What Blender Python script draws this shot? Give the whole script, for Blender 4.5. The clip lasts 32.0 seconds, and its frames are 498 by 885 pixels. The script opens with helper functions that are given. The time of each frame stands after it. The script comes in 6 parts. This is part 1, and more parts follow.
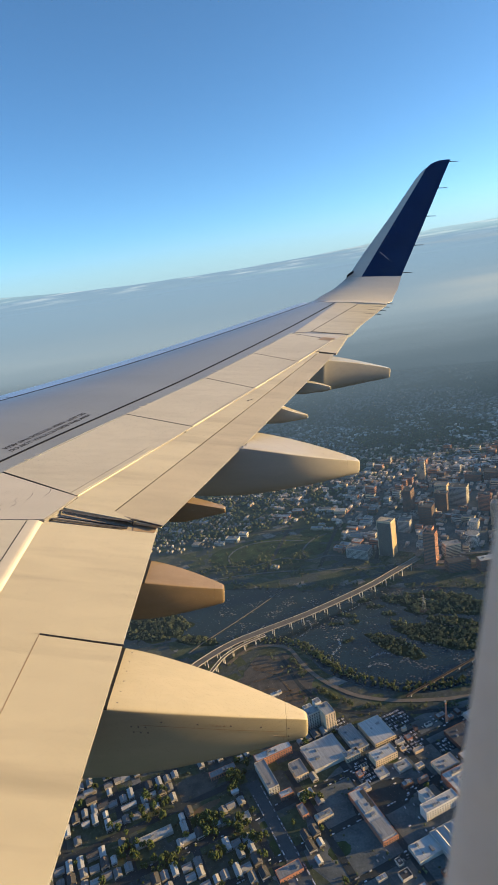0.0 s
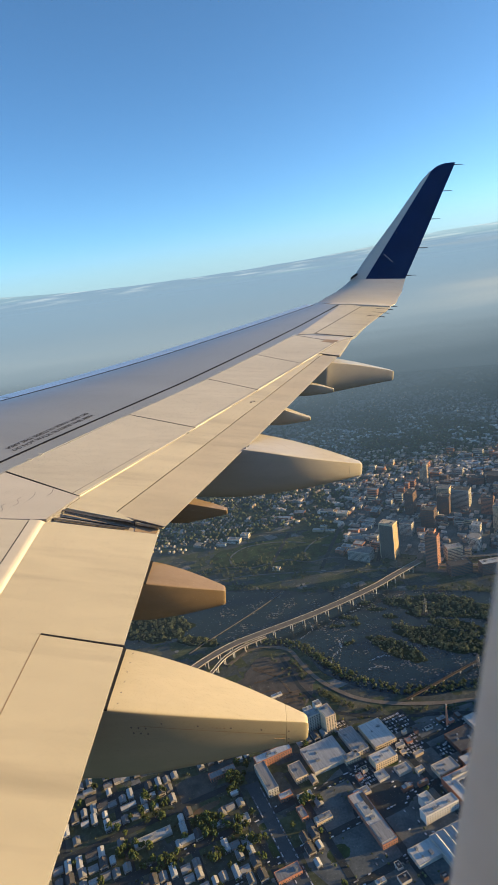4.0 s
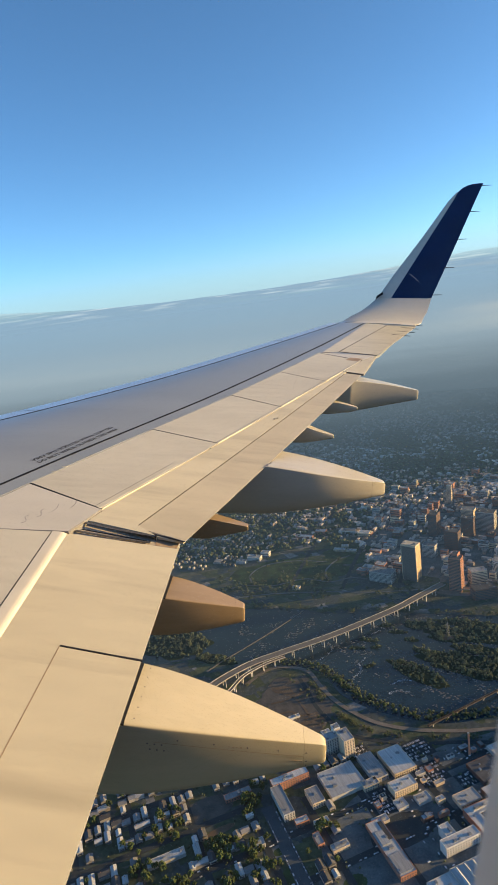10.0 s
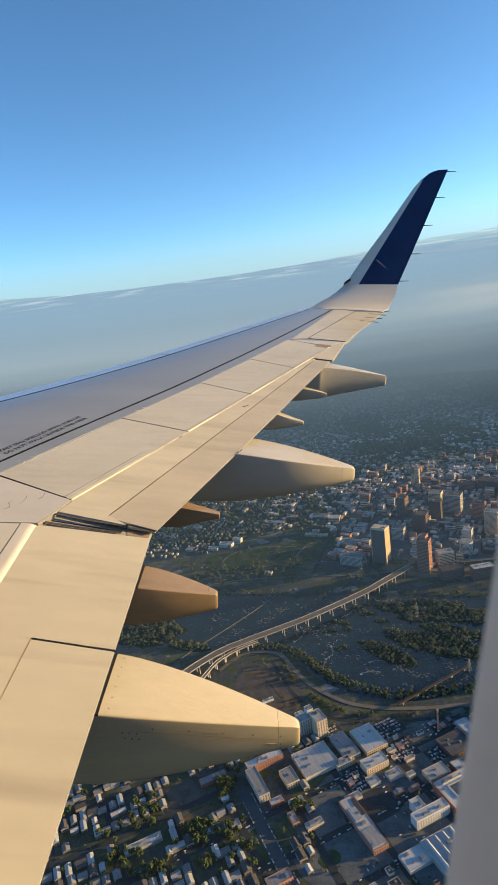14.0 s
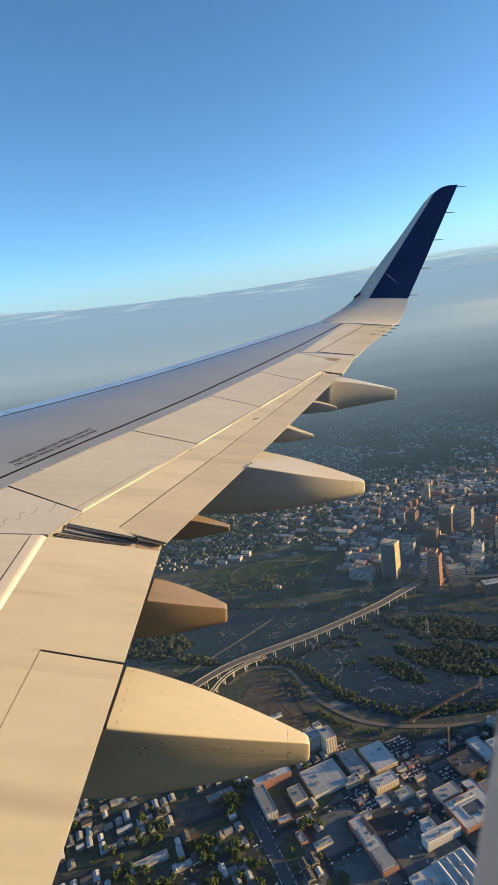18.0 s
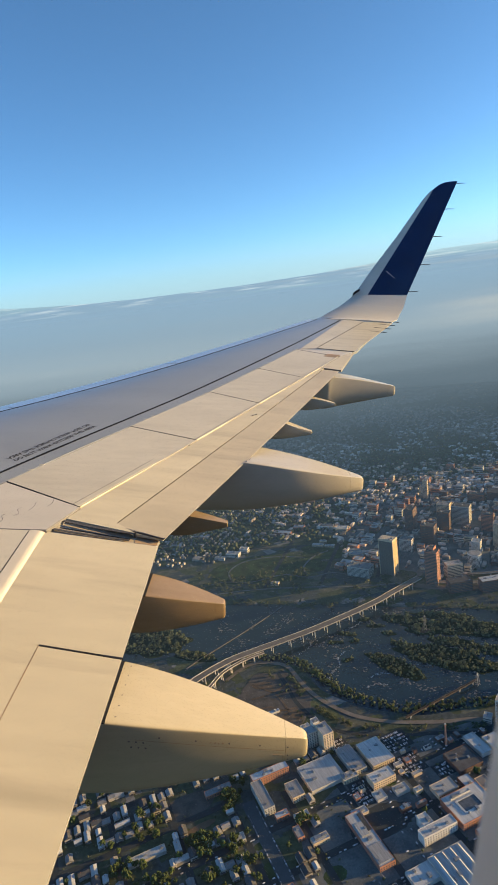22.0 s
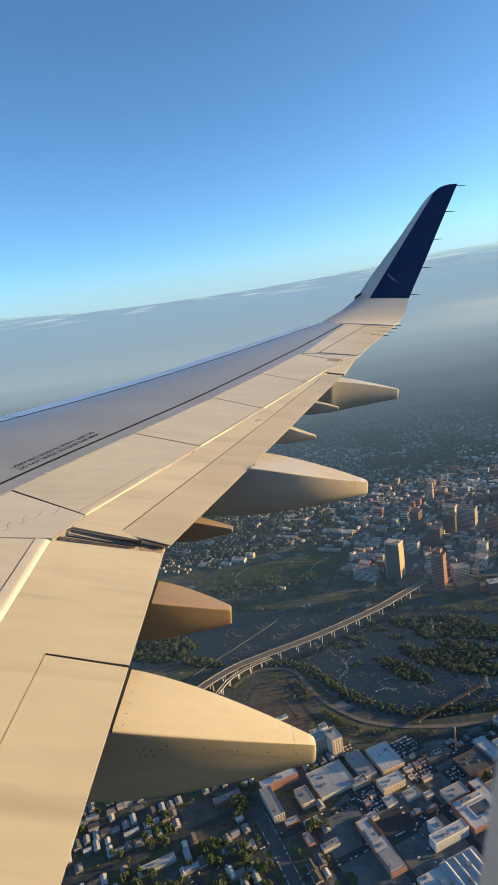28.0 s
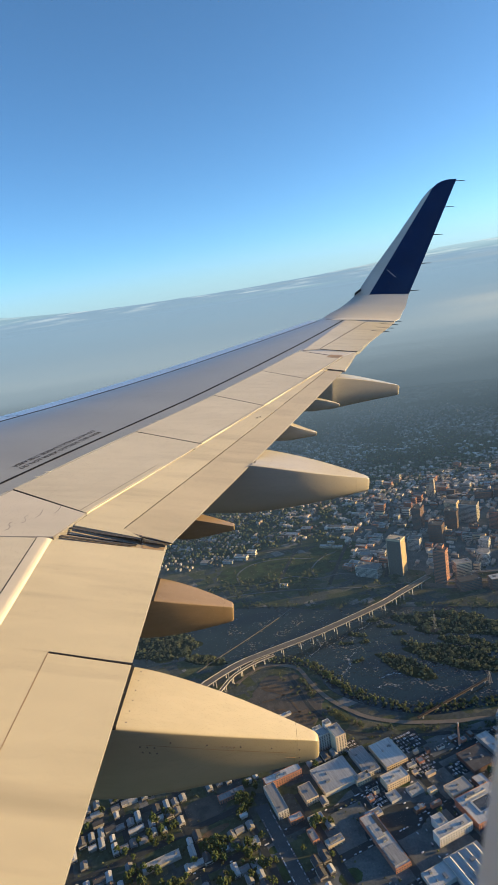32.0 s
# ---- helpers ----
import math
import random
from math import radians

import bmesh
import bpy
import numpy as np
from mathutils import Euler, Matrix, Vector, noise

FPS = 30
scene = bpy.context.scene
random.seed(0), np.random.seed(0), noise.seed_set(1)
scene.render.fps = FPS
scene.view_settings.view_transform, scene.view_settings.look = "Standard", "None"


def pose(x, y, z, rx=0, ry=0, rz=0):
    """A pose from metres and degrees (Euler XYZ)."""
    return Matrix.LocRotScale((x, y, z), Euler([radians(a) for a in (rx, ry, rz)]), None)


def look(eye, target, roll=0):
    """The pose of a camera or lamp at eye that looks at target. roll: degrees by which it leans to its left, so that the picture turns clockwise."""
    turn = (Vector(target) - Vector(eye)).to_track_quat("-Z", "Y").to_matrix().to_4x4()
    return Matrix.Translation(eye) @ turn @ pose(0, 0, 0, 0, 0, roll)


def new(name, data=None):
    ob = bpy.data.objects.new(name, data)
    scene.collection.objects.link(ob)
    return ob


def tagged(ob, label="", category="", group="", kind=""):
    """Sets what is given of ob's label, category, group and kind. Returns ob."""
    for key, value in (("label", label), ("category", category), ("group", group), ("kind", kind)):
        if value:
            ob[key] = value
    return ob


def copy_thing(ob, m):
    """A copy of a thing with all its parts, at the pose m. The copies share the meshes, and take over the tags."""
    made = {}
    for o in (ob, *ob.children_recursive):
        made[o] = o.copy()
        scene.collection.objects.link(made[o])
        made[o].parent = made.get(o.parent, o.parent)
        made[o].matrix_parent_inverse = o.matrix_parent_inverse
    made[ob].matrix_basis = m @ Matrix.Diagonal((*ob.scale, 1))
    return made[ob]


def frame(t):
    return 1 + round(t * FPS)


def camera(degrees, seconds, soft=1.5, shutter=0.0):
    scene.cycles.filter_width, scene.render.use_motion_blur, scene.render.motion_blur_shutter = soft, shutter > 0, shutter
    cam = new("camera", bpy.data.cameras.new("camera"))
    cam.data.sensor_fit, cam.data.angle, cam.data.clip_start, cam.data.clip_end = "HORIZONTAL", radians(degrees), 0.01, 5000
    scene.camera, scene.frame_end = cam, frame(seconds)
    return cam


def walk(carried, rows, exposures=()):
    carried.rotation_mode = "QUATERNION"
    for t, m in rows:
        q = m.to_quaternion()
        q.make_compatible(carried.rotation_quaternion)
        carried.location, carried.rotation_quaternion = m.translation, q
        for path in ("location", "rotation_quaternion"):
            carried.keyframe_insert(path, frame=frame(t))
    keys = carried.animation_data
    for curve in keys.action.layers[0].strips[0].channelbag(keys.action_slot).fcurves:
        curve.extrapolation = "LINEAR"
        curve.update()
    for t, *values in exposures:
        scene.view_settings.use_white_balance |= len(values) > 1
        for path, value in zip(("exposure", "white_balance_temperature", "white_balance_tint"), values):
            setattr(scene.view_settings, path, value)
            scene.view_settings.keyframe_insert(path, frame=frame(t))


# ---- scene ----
from itertools import product

ALT = 880.0          # the cabin's height above the town
CLIMB = 7.4          # the aircraft's nose-up angle in degrees
AHEAD = -128.0      # how far the aircraft stands ahead of the plan's origin
AIR = Matrix.Translation((AHEAD, 0, ALT)) @ pose(0, 0, 0, 0, CLIMB, 0)   # the aircraft's axes: x aft, y outboard, z up

cam = camera(45.0, 32.0, 0.85)
cam.data.dof.use_dof = True
cam.data.dof.focus_distance = 7.0
cam.data.dof.aperture_fstop = 14.0
# seconds, place in the cabin (m), tilt, roll and turn (degrees) in the aircraft's axes
PATH = [
    (0, 0.0070, 0.000, 0.001, 74.10, 0.99, -0.40),
    (0.5, 0.0070, -0.000, -0.001, 74.12, 0.56, -0.39),
    (1, 0.0070, 0.000, -0.000, 74.34, 0.61, -0.35),
    (1.5, 0.0060, -0.000, -0.001, 74.47, 0.57, -0.32),
    (2, 0.0060, 0.000, 0.000, 74.36, 0.55, -0.38),
    (2.5, 0.0060, 0.001, 0.003, 74.35, 0.52, -0.40),
    (3, 0.0060, 0.002, 0.003, 74.36, 0.54, -0.35),
    (3.5, 0.0060, 0.002, 0.004, 74.30, 0.58, -0.23),
    (4, 0.0060, 0.002, 0.004, 74.22, 0.58, -0.04),
    (4.5, 0.0060, 0.002, 0.005, 74.14, 0.65, 0.12),
    (6.5, 0.0060, 0.002, 0.004, 73.50, 0.72, 0.26),
    (7, 0.0060, 0.002, 0.003, 73.57, 0.73, 0.42),
    (7.5, 0.0060, 0.002, 0.002, 73.72, 0.53, 0.76),
    (8, 0.0060, 0.001, 0.001, 74.06, 0.32, 1.22),
    (8.5, 0.0060, 0.001, 0.001, 74.56, 0.19, 1.68),
    (9, 0.0060, 0.001, 0.001, 75.13, 0.11, 2.04),
    (9.5, 0.0060, -0.000, -0.001, 75.62, 0.04, 2.27),
    (10, 0.0060, -0.000, -0.001, 75.86, 0.05, 2.31),
    (10.5, 0.0060, 0.000, 0.001, 75.91, 0.08, 2.26),
    (11, 0.0060, 0.001, 0.001, 75.90, 0.05, 2.19),
    (11.5, 0.0060, -0.000, -0.001, 75.86, 0.02, 2.12),
    (12, 0.0060, 0.000, -0.000, 75.70, -0.11, 1.88),
    (12.5, 0.0060, 0.001, 0.002, 75.45, -0.24, 1.39),
    (13, 0.0060, 0.002, 0.002, 75.13, -0.22, 0.69),
    (13.5, 0.0050, 0.002, 0.003, 74.76, -0.10, -0.16),
    (15.5, 0.0021, 0.002, 0.005, 74.51, 0.28, -0.98),
    (16, 0.0009, 0.002, 0.002, 74.70, 0.12, -0.46),
    (16.5, 0.0007, 0.000, 0.001, 75.02, -0.03, 0.07),
    (17, -0.0005, -0.000, 0.000, 75.44, -0.01, 0.32),
    (17.5, -0.0017, -0.001, -0.002, 75.78, 0.04, 0.35),
    (18, -0.0019, -0.000, -0.000, 75.88, 0.10, 0.29),
    (18.5, -0.0032, -0.000, -0.000, 75.90, 0.05, 0.24),
    (19, -0.0044, -0.001, -0.001, 75.94, -0.06, 0.27),
    (19.5, -0.0046, -0.001, -0.003, 76.05, -0.26, 0.36),
    (20, -0.0036, -0.001, -0.003, 76.06, -0.38, 0.45),
    (20.5, -0.0036, -0.001, -0.004, 75.87, -0.45, 0.46),
    (21, -0.0036, -0.001, -0.002, 75.63, -0.44, 0.42),
    (21.5, -0.0036, -0.001, -0.003, 75.53, -0.34, 0.29),
    (22, -0.0036, -0.001, -0.003, 75.54, -0.10, 0.18),
    (22.5, -0.0026, -0.001, -0.002, 75.59, 0.05, 0.06),
    (23, -0.0026, 0.000, 0.000, 75.40, 0.00, -0.00),
    (23.5, -0.0026, 0.000, 0.000, 75.31, -0.02, -0.08),
    (24, -0.0026, 0.001, 0.003, 75.40, -0.03, -0.15),
    (24.5, -0.0026, 0.001, 0.003, 75.59, 0.04, -0.07),
    (25, -0.0026, 0.000, 0.002, 75.80, 0.31, 0.10),
    (25.5, -0.0026, 0.000, 0.002, 75.94, 0.51, 0.31),
    (27.5, -0.0016, -0.000, 0.000, 75.89, 0.68, 0.46),
    (28, -0.0016, -0.001, -0.000, 76.03, 0.81, 0.36),
    (28.5, -0.0016, -0.001, -0.001, 76.20, 0.89, 0.27),
    (29, -0.0016, -0.000, -0.000, 76.27, 1.02, 0.16),
    (29.5, -0.0006, -0.000, 0.000, 76.15, 1.08, 0.10),
    (30, -0.0006, -0.000, -0.001, 75.97, 1.18, 0.12),
    (30.5, -0.0006, -0.000, -0.001, 75.71, 1.15, 0.16),
    (31, -0.0006, -0.000, -0.001, 75.63, 1.16, 0.24),
    (31.5, 0.0004, -0.001, -0.002, 75.72, 1.23, 0.29),
    (32, 0.0004, -0.001, -0.003, 75.79, 1.30, 0.34),
]

walk(cam, [(t, AIR @ pose(x, y, z, a, b, c)) for t, x, y, z, a, b, c in PATH], [(0.0, 1.15, 6500, 3), (32.0, 1.15, 6500, 3)])

# ---- light ----
SUN_AZ, SUN_EL = 6.8, 7.6     # degrees from +x towards +y, and above the horizon
world = bpy.data.worlds.new("sky")
scene.world = world
world.use_nodes = True
wn = world.node_tree.nodes
sky = wn.new("ShaderNodeTexSky")
sky.sky_type = "NISHITA"
sky.sun_disc = False
sky.sun_elevation = radians(SUN_EL)
sky.sun_rotation = radians(90.0 - SUN_AZ)
sky.altitude = 900.0
sky.air_density, sky.dust_density, sky.ozone_density = 0.62, 0.85, 3.2
wn["Background"].inputs["Strength"].default_value = 0.137
pale = wn.new("ShaderNodeHueSaturation")
pale.inputs["Saturation"].default_value = 0.99
pale.inputs["Hue"].default_value = 0.496
world.node_tree.links.new(sky.outputs[0], pale.inputs["Color"])
world.node_tree.links.new(pale.outputs[0], wn["Background"].inputs[0])

sun_data = bpy.data.lights.new("sun", "SUN")
sun_data.energy, sun_data.angle, sun_data.color = 4.7, radians(0.6), (1.0, 0.64, 0.255)
sun = new("sun", sun_data)
away = Vector((math.cos(radians(SUN_AZ)) * math.cos(radians(SUN_EL)), math.sin(radians(SUN_AZ)) * math.cos(radians(SUN_EL)), math.sin(radians(SUN_EL))))
sun.matrix_world = look(away * 100 + Vector((0, 0, ALT)), (0, 0, ALT))


# ---- materials ----
def material(name, colour, rough=0.6, metal=0.0, vary=0.15, scale=1.0, stretch=(1, 1, 1), bump=0.0, bump_scale=None, second=None, per_object=0.0, spec=0.5, island=0.0, grime=0.0):
    """A surface whose colour wanders at two scales (to `second` if given), with fine relief; grime: strength of dark streaks along x."""
    m = bpy.data.materials.new(name)
    m.use_nodes = True
    nt = m.node_tree
    n, link = nt.nodes, nt.links.new
    b = n["Principled BSDF"]
    b.inputs["Roughness"].default_value = rough
    b.inputs["Metallic"].default_value = metal
    b.inputs["Specular IOR Level"].default_value = spec
    tc = n.new("ShaderNodeTexCoord")
    mp = n.new("ShaderNodeMapping")
    mp.inputs["Scale"].default_value = stretch
    link(tc.outputs["Object"], mp.inputs[0])
    big = n.new("ShaderNodeTexNoise")
    big.inputs["Scale"].default_value, big.inputs["Detail"].default_value = scale, 5
    fine = n.new("ShaderNodeTexNoise")
    fine.inputs["Scale"].default_value, fine.inputs["Detail"].default_value = scale * 9, 3
    link(mp.outputs[0], big.inputs[0])
    link(mp.outputs[0], fine.inputs[0])
    mix = n.new("ShaderNodeMix")
    mix.data_type = "RGBA"
    two = second or tuple(c * (1 - vary * 2) for c in colour)
    mix.inputs["A"].default_value, mix.inputs["B"].default_value = (*colour, 1), (*two, 1)
    add = n.new("ShaderNodeMath")
    add.operation = "MULTIPLY_ADD"
    link(fine.outputs[0], add.inputs[0])
    add.inputs[1].default_value = 0.5
    link(big.outputs[0], add.inputs[2])
    ramp = n.new("ShaderNodeMapRange")
    ramp.inputs["From Min"].default_value, ramp.inputs["From Max"].default_value = 0.55, 0.95
    link(add.outputs[0], ramp.inputs[0])
    link(ramp.outputs[0], mix.inputs["Factor"])
    out = mix.outputs["Result"]
    for amount, node, socket in ((per_object, "ShaderNodeObjectInfo", "Random"), (island, "ShaderNodeNewGeometry", "Random Per Island")):
        if amount:
            src = n.new(node)
            hsv = n.new("ShaderNodeHueSaturation")
            mr = n.new("ShaderNodeMapRange")
            mr.inputs["To Min"].default_value, mr.inputs["To Max"].default_value = 1 - amount, 1 + amount
            link(src.outputs[socket], mr.inputs[0])
            link(mr.outputs[0], hsv.inputs["Value"])
            link(out, hsv.inputs["Color"])
            out = hsv.outputs[0]
    if grime:
        lay = n.new("ShaderNodeMapping")
        lay.inputs["Scale"].default_value = (0.55, 6.5, 1.0)
        link(tc.outputs["Object"], lay.inputs[0])
        streak = n.new("ShaderNodeTexNoise")
        streak.inputs["Scale"].default_value, streak.inputs["Detail"].default_value = 1.0, 4
        link(lay.outputs[0], streak.inputs[0])
        keep = n.new("ShaderNodeMapRange")
        keep.inputs["From Min"].default_value, keep.inputs["From Max"].default_value = 0.52, 0.74
        keep.inputs["To Max"].default_value = grime
        link(streak.outputs[0], keep.inputs[0])
        dirt = n.new("ShaderNodeMix")
        dirt.data_type = "RGBA"
        dirt.inputs["B"].default_value = (0.17, 0.14, 0.11, 1)
        link(keep.outputs[0], dirt.inputs["Factor"])
        link(out, dirt.inputs["A"])
        out = dirt.outputs["Result"]
    link(out, b.inputs["Base Color"])
    if bump:
        bp = n.new("ShaderNodeBump")
        bp.inputs["Strength"].default_value = bump
        bp.inputs["Distance"].default_value = bump_scale or 0.01
        link(fine.outputs[0], bp.inputs["Height"])
        link(bp.outputs[0], b.inputs["Normal"])
    return m


M_PAINT = material("wing_paint", (0.60, 0.57, 0.51), 0.42, vary=0.05, scale=1.1, stretch=(0.35, 2.2, 1), bump=0.02, bump_scale=0.002, grime=0.08)
M_BOX = material("wing_box_coat", (0.272, 0.300, 0.335), 0.28, vary=0.06, scale=1.1, stretch=(0.35, 2.2, 1), bump=0.02, bump_scale=0.002)
M_SPOIL = material("spoiler_paint", (0.61, 0.572, 0.475), 0.45, vary=0.08, scale=0.9, stretch=(0.6, 1.8, 1), bump=0.02, bump_scale=0.002, grime=0.12)
M_FLAP = material("flap_paint", (0.605, 0.552, 0.42), 0.40, vary=0.085, scale=0.55, stretch=(0.55, 1.9, 1), bump=0.02, bump_scale=0.002, grime=0.30)
# Darker, browner copy of the flap paint; the outer flap's shade is in it.
M_FLAPO = material("shaded_outer_flap_paint", (0.535, 0.478, 0.365), 0.42, vary=0.10, scale=0.6, stretch=(0.55, 1.9, 1), bump=0.02, bump_scale=0.002, grime=0.20)
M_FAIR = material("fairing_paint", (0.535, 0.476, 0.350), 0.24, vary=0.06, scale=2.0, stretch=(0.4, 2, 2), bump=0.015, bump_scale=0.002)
# Greyer copy of the fairing paint; skylight on the outer flanks is in it.
M_FAIRO = material("skylit_fairing_paint", (0.520, 0.482, 0.415), 0.26, vary=0.06, scale=2.0, stretch=(0.4, 2, 2), bump=0.015, bump_scale=0.002)
# Bronze-brown paint; shade on the flanks is partly put into its colour.
M_FAIRB = material("shaded_bronze_fairing_paint", (0.345, 0.248, 0.150), 0.20, metal=0.2, vary=0.08, scale=2.0, stretch=(0.4, 2, 2), bump=0.015, bump_scale=0.002)
M_SLAT = material("bare_aluminium", (0.70, 0.79, 0.86), 0.34, metal=0.58, vary=0.04, scale=2.0)
M_SEAM = material("black_sealant", (0.02, 0.022, 0.03), 0.85, vary=0.2, scale=8, spec=0.15)
# Darker than the panels, so that their rims show no sunlit glint.
M_EDGE = material("darkened_panel_edge", (0.25, 0.245, 0.25), 0.6, vary=0.2, scale=6)
M_COVE = material("flap_cove_paint", (0.50, 0.44, 0.37), 0.5, vary=0.15, scale=5)
M_RUBBER = material("grey_rubber", (0.075, 0.072, 0.078), 0.6, vary=0.2, scale=9, spec=0.3)
M_CAVE = material("shroud_metal", (0.22, 0.20, 0.20), 0.5, metal=0.4, vary=0.3, scale=5)
M_BLUE = material("navy_paint", (0.0001, 0.025, 0.094), 0.45, vary=0.1, scale=2.0, spec=0.06)
M_WORN = material("worn_primer", (0.40, 0.29, 0.19), 0.6, vary=0.2, scale=6)
M_STENCIL = material("grey_stencil_paint", (0.045, 0.045, 0.05), 0.7, vary=0.2, scale=9, spec=0.2)
M_WICK = material("dark_carbon", (0.05, 0.05, 0.055), 0.6, vary=0.1, scale=9)
M_WHITE = material("white_mark", (0.75, 0.77, 0.8), 0.5, vary=0.05, scale=9)
M_CABIN = material("cabin_plastic", (0.62, 0.62, 0.63), 0.5, vary=0.04, scale=12, bump=0.05, bump_scale=0.0005)


# ---- building helpers ----
def mesh_of(bm, name, mat, smooth=False):
    bmesh.ops.recalc_face_normals(bm, faces=bm.faces)
    me = bpy.data.meshes.new(name)
    bm.to_mesh(me)
    bm.free()
    for m in mat if isinstance(mat, (list, tuple)) else [mat]:
        me.materials.append(m)
    if smooth:
        me.shade_smooth()
        me.set_sharp_from_angle(angle=radians(32))
    return me


def part(name, bm, mat, parent=None, label="", smooth=False):
    me = bm if isinstance(bm, bpy.types.Mesh) else mesh_of(bm, name, mat, smooth)
    ob = new(name, me)
    if parent is not None:
        ob.parent = parent
    if label:
        ob["label"] = label
    return ob


def thing(name, m, label, category, group="", kind=""):
    ob = new(name)
    ob.empty_display_size = 0.2
    ob.matrix_world = m
    return tagged(ob, label, category, group, kind)


def loft(rings, cap=True, closed=True):
    """A skin over rings of equally many points."""
    bm = bmesh.new()
    vs = [[bm.verts.new(p) for p in r] for r in rings]
    n = len(rings[0])
    for a, b in zip(vs, vs[1:]):
        for i in range(n if closed else n - 1):
            j = (i + 1) % n
            bm.faces.new((a[i], a[j], b[j], b[i]))
    if cap and closed:
        bm.faces.new(vs[0])
        bm.faces.new(vs[-1])
    return bm


def box(bm, x0, x1, y0, y1, z0, z1, m=None):
    v = [bm.verts.new(p) for p in product((x0, x1), (y0, y1), (z0, z1))]
    for f in ((0, 1, 3, 2), (4, 6, 7, 5), (0, 4, 5, 1), (2, 3, 7, 6), (0, 2, 6, 4), (1, 5, 7, 3)):
        bm.faces.new([v[i] for i in f])
    if m is not None:
        bmesh.ops.transform(bm, matrix=m, verts=v)
    return v


def boxes(*dims):
    bm = bmesh.new()
    for d in dims:
        box(bm, *d)
    return bm


def rod(p, q, r0, r1=None, n=8):
    p, q = Vector(p), Vector(q)
    side = (q - p).orthogonal().normalized()
    up = (q - p).normalized().cross(side)
    r1 = r0 if r1 is None else r1
    ring = lambda c, r: [c + r * (math.cos(a) * side + math.sin(a) * up) for a in (2 * math.pi * i / n for i in range(n))]
    return loft([ring(p, r0), ring(q, r1)])


# ---- the aircraft, in its own axes with the eye at the origin ----
def x_line(y):
    """The dark border line along the span."""
    return 0.5126 * y - 4.761 + float(np.interp(y, (4.5, 5.6, 6.35, 7.5, 9.0, 10.9, 13.2), (0.0, 0.01, 0.05, 0.112, 0.112, 0.09, 0.0)))


def z_ref(y):
    return -2.05 + 0.089 * y + 0.0014 * y * y


def x_nose(y):
    return -1.25 + 0.69 * (y - 9.44) - (0.045 * (y - 9.44) ** 2 if 5.0 < y < 9.44 else 0.89 - 0.4 * (y - 5.0) * -1 if y <= 5.0 else 0.0)


def x_spoil(y):
    return -1.35 + 0.517 * (y - 4.46)


def z_box(x, y):
    """The upper skin: falls gently aft of the border line, and rolls over towards the nose ahead of it."""
    d = x - x_line(y)
    if d >= 0:
        return z_ref(y) - 0.05 * d
    full = x_line(y) - x_nose(y)
    w = min(1.0, -d / max(full, 0.2))
    return z_ref(y) + full * (0.05 * w - 0.10 * w ** 3)


def z_in(x, y):
    return z_ref(y) - 0.05 * (-1.5 - x_line(y)) - 0.13 * (x + 1.5)


def z_out(x, y):
    xs = x_spoil(y)
    mix = min(max((y - 9.7) / 0.5, 0.0), 1.0)
    return (z_ref(y) - 0.05 * (xs - x_line(y)) - 0.11 * (x - xs)) * (1 - mix) + z_box(x, y) * mix


def plate(corners, surface, thick=0.05, up=0.0, edge=0.01, nu=3, nv=10, thin_end=None):
    """A panel over four plan corners (front in, front out, rear out, rear in), following a surface, with softened upper edges."""
    a, b, c, d = [Vector(p) for p in corners]
    rows = []
    for i in range(nu + 1):
        s = i / nu
        row = []
        for j in range(nv + 1):
            t = j / nv
            p = (a.lerp(b, t)).lerp(d.lerp(c, t), s)
            row.append((p.x, p.y, surface(p.x, p.y) + up))
        rows.append(row)
    bm = bmesh.new()
    top = [[bm.verts.new(p) for p in r] for r in rows]
    for r, q in zip(top, top[1:]):
        for j in range(nv):
            bm.faces.new((r[j], r[j + 1], q[j + 1], q[j]))
    rim = [(0, j) for j in range(nv)] + [(i, nv) for i in range(nu)] + [(nu, j) for j in range(nv, 0, -1)] + [(i, 0) for i in range(nu, 0, -1)]
    mid = sum((Vector(p) for p in corners), Vector((0, 0))) / 4
    low, lower = [], []
    for i, j in rim:
        x, y, z = rows[i][j]
        away_from = (Vector((x, y)) - mid).normalized() * edge
        low.append(bm.verts.new((x + away_from.x, y + away_from.y, z - edge)))
        deep = thick if thin_end is None else thick + (thin_end - thick) * i / nu
        lower.append(bm.verts.new((x + away_from.x, y + away_from.y, z - max(deep, edge * 1.5))))
    n = len(rim)
    for k in range(n):
        e = (k + 1) % n
        (i, j), (i2, j2) = rim[k], rim[e]
        bm.faces.new((top[i][j], top[i2][j2], low[e], low[k])).material_index = 1
        bm.faces.new((low[k], low[e], lower[e], lower[k])).material_index = 1
    bm.faces.new(lower).material_index = 1
    return bm


aircraft = thing("aircraft", AIR, "white-grey airliner wing with navy winglet, seen from a cabin window", "aircraft")

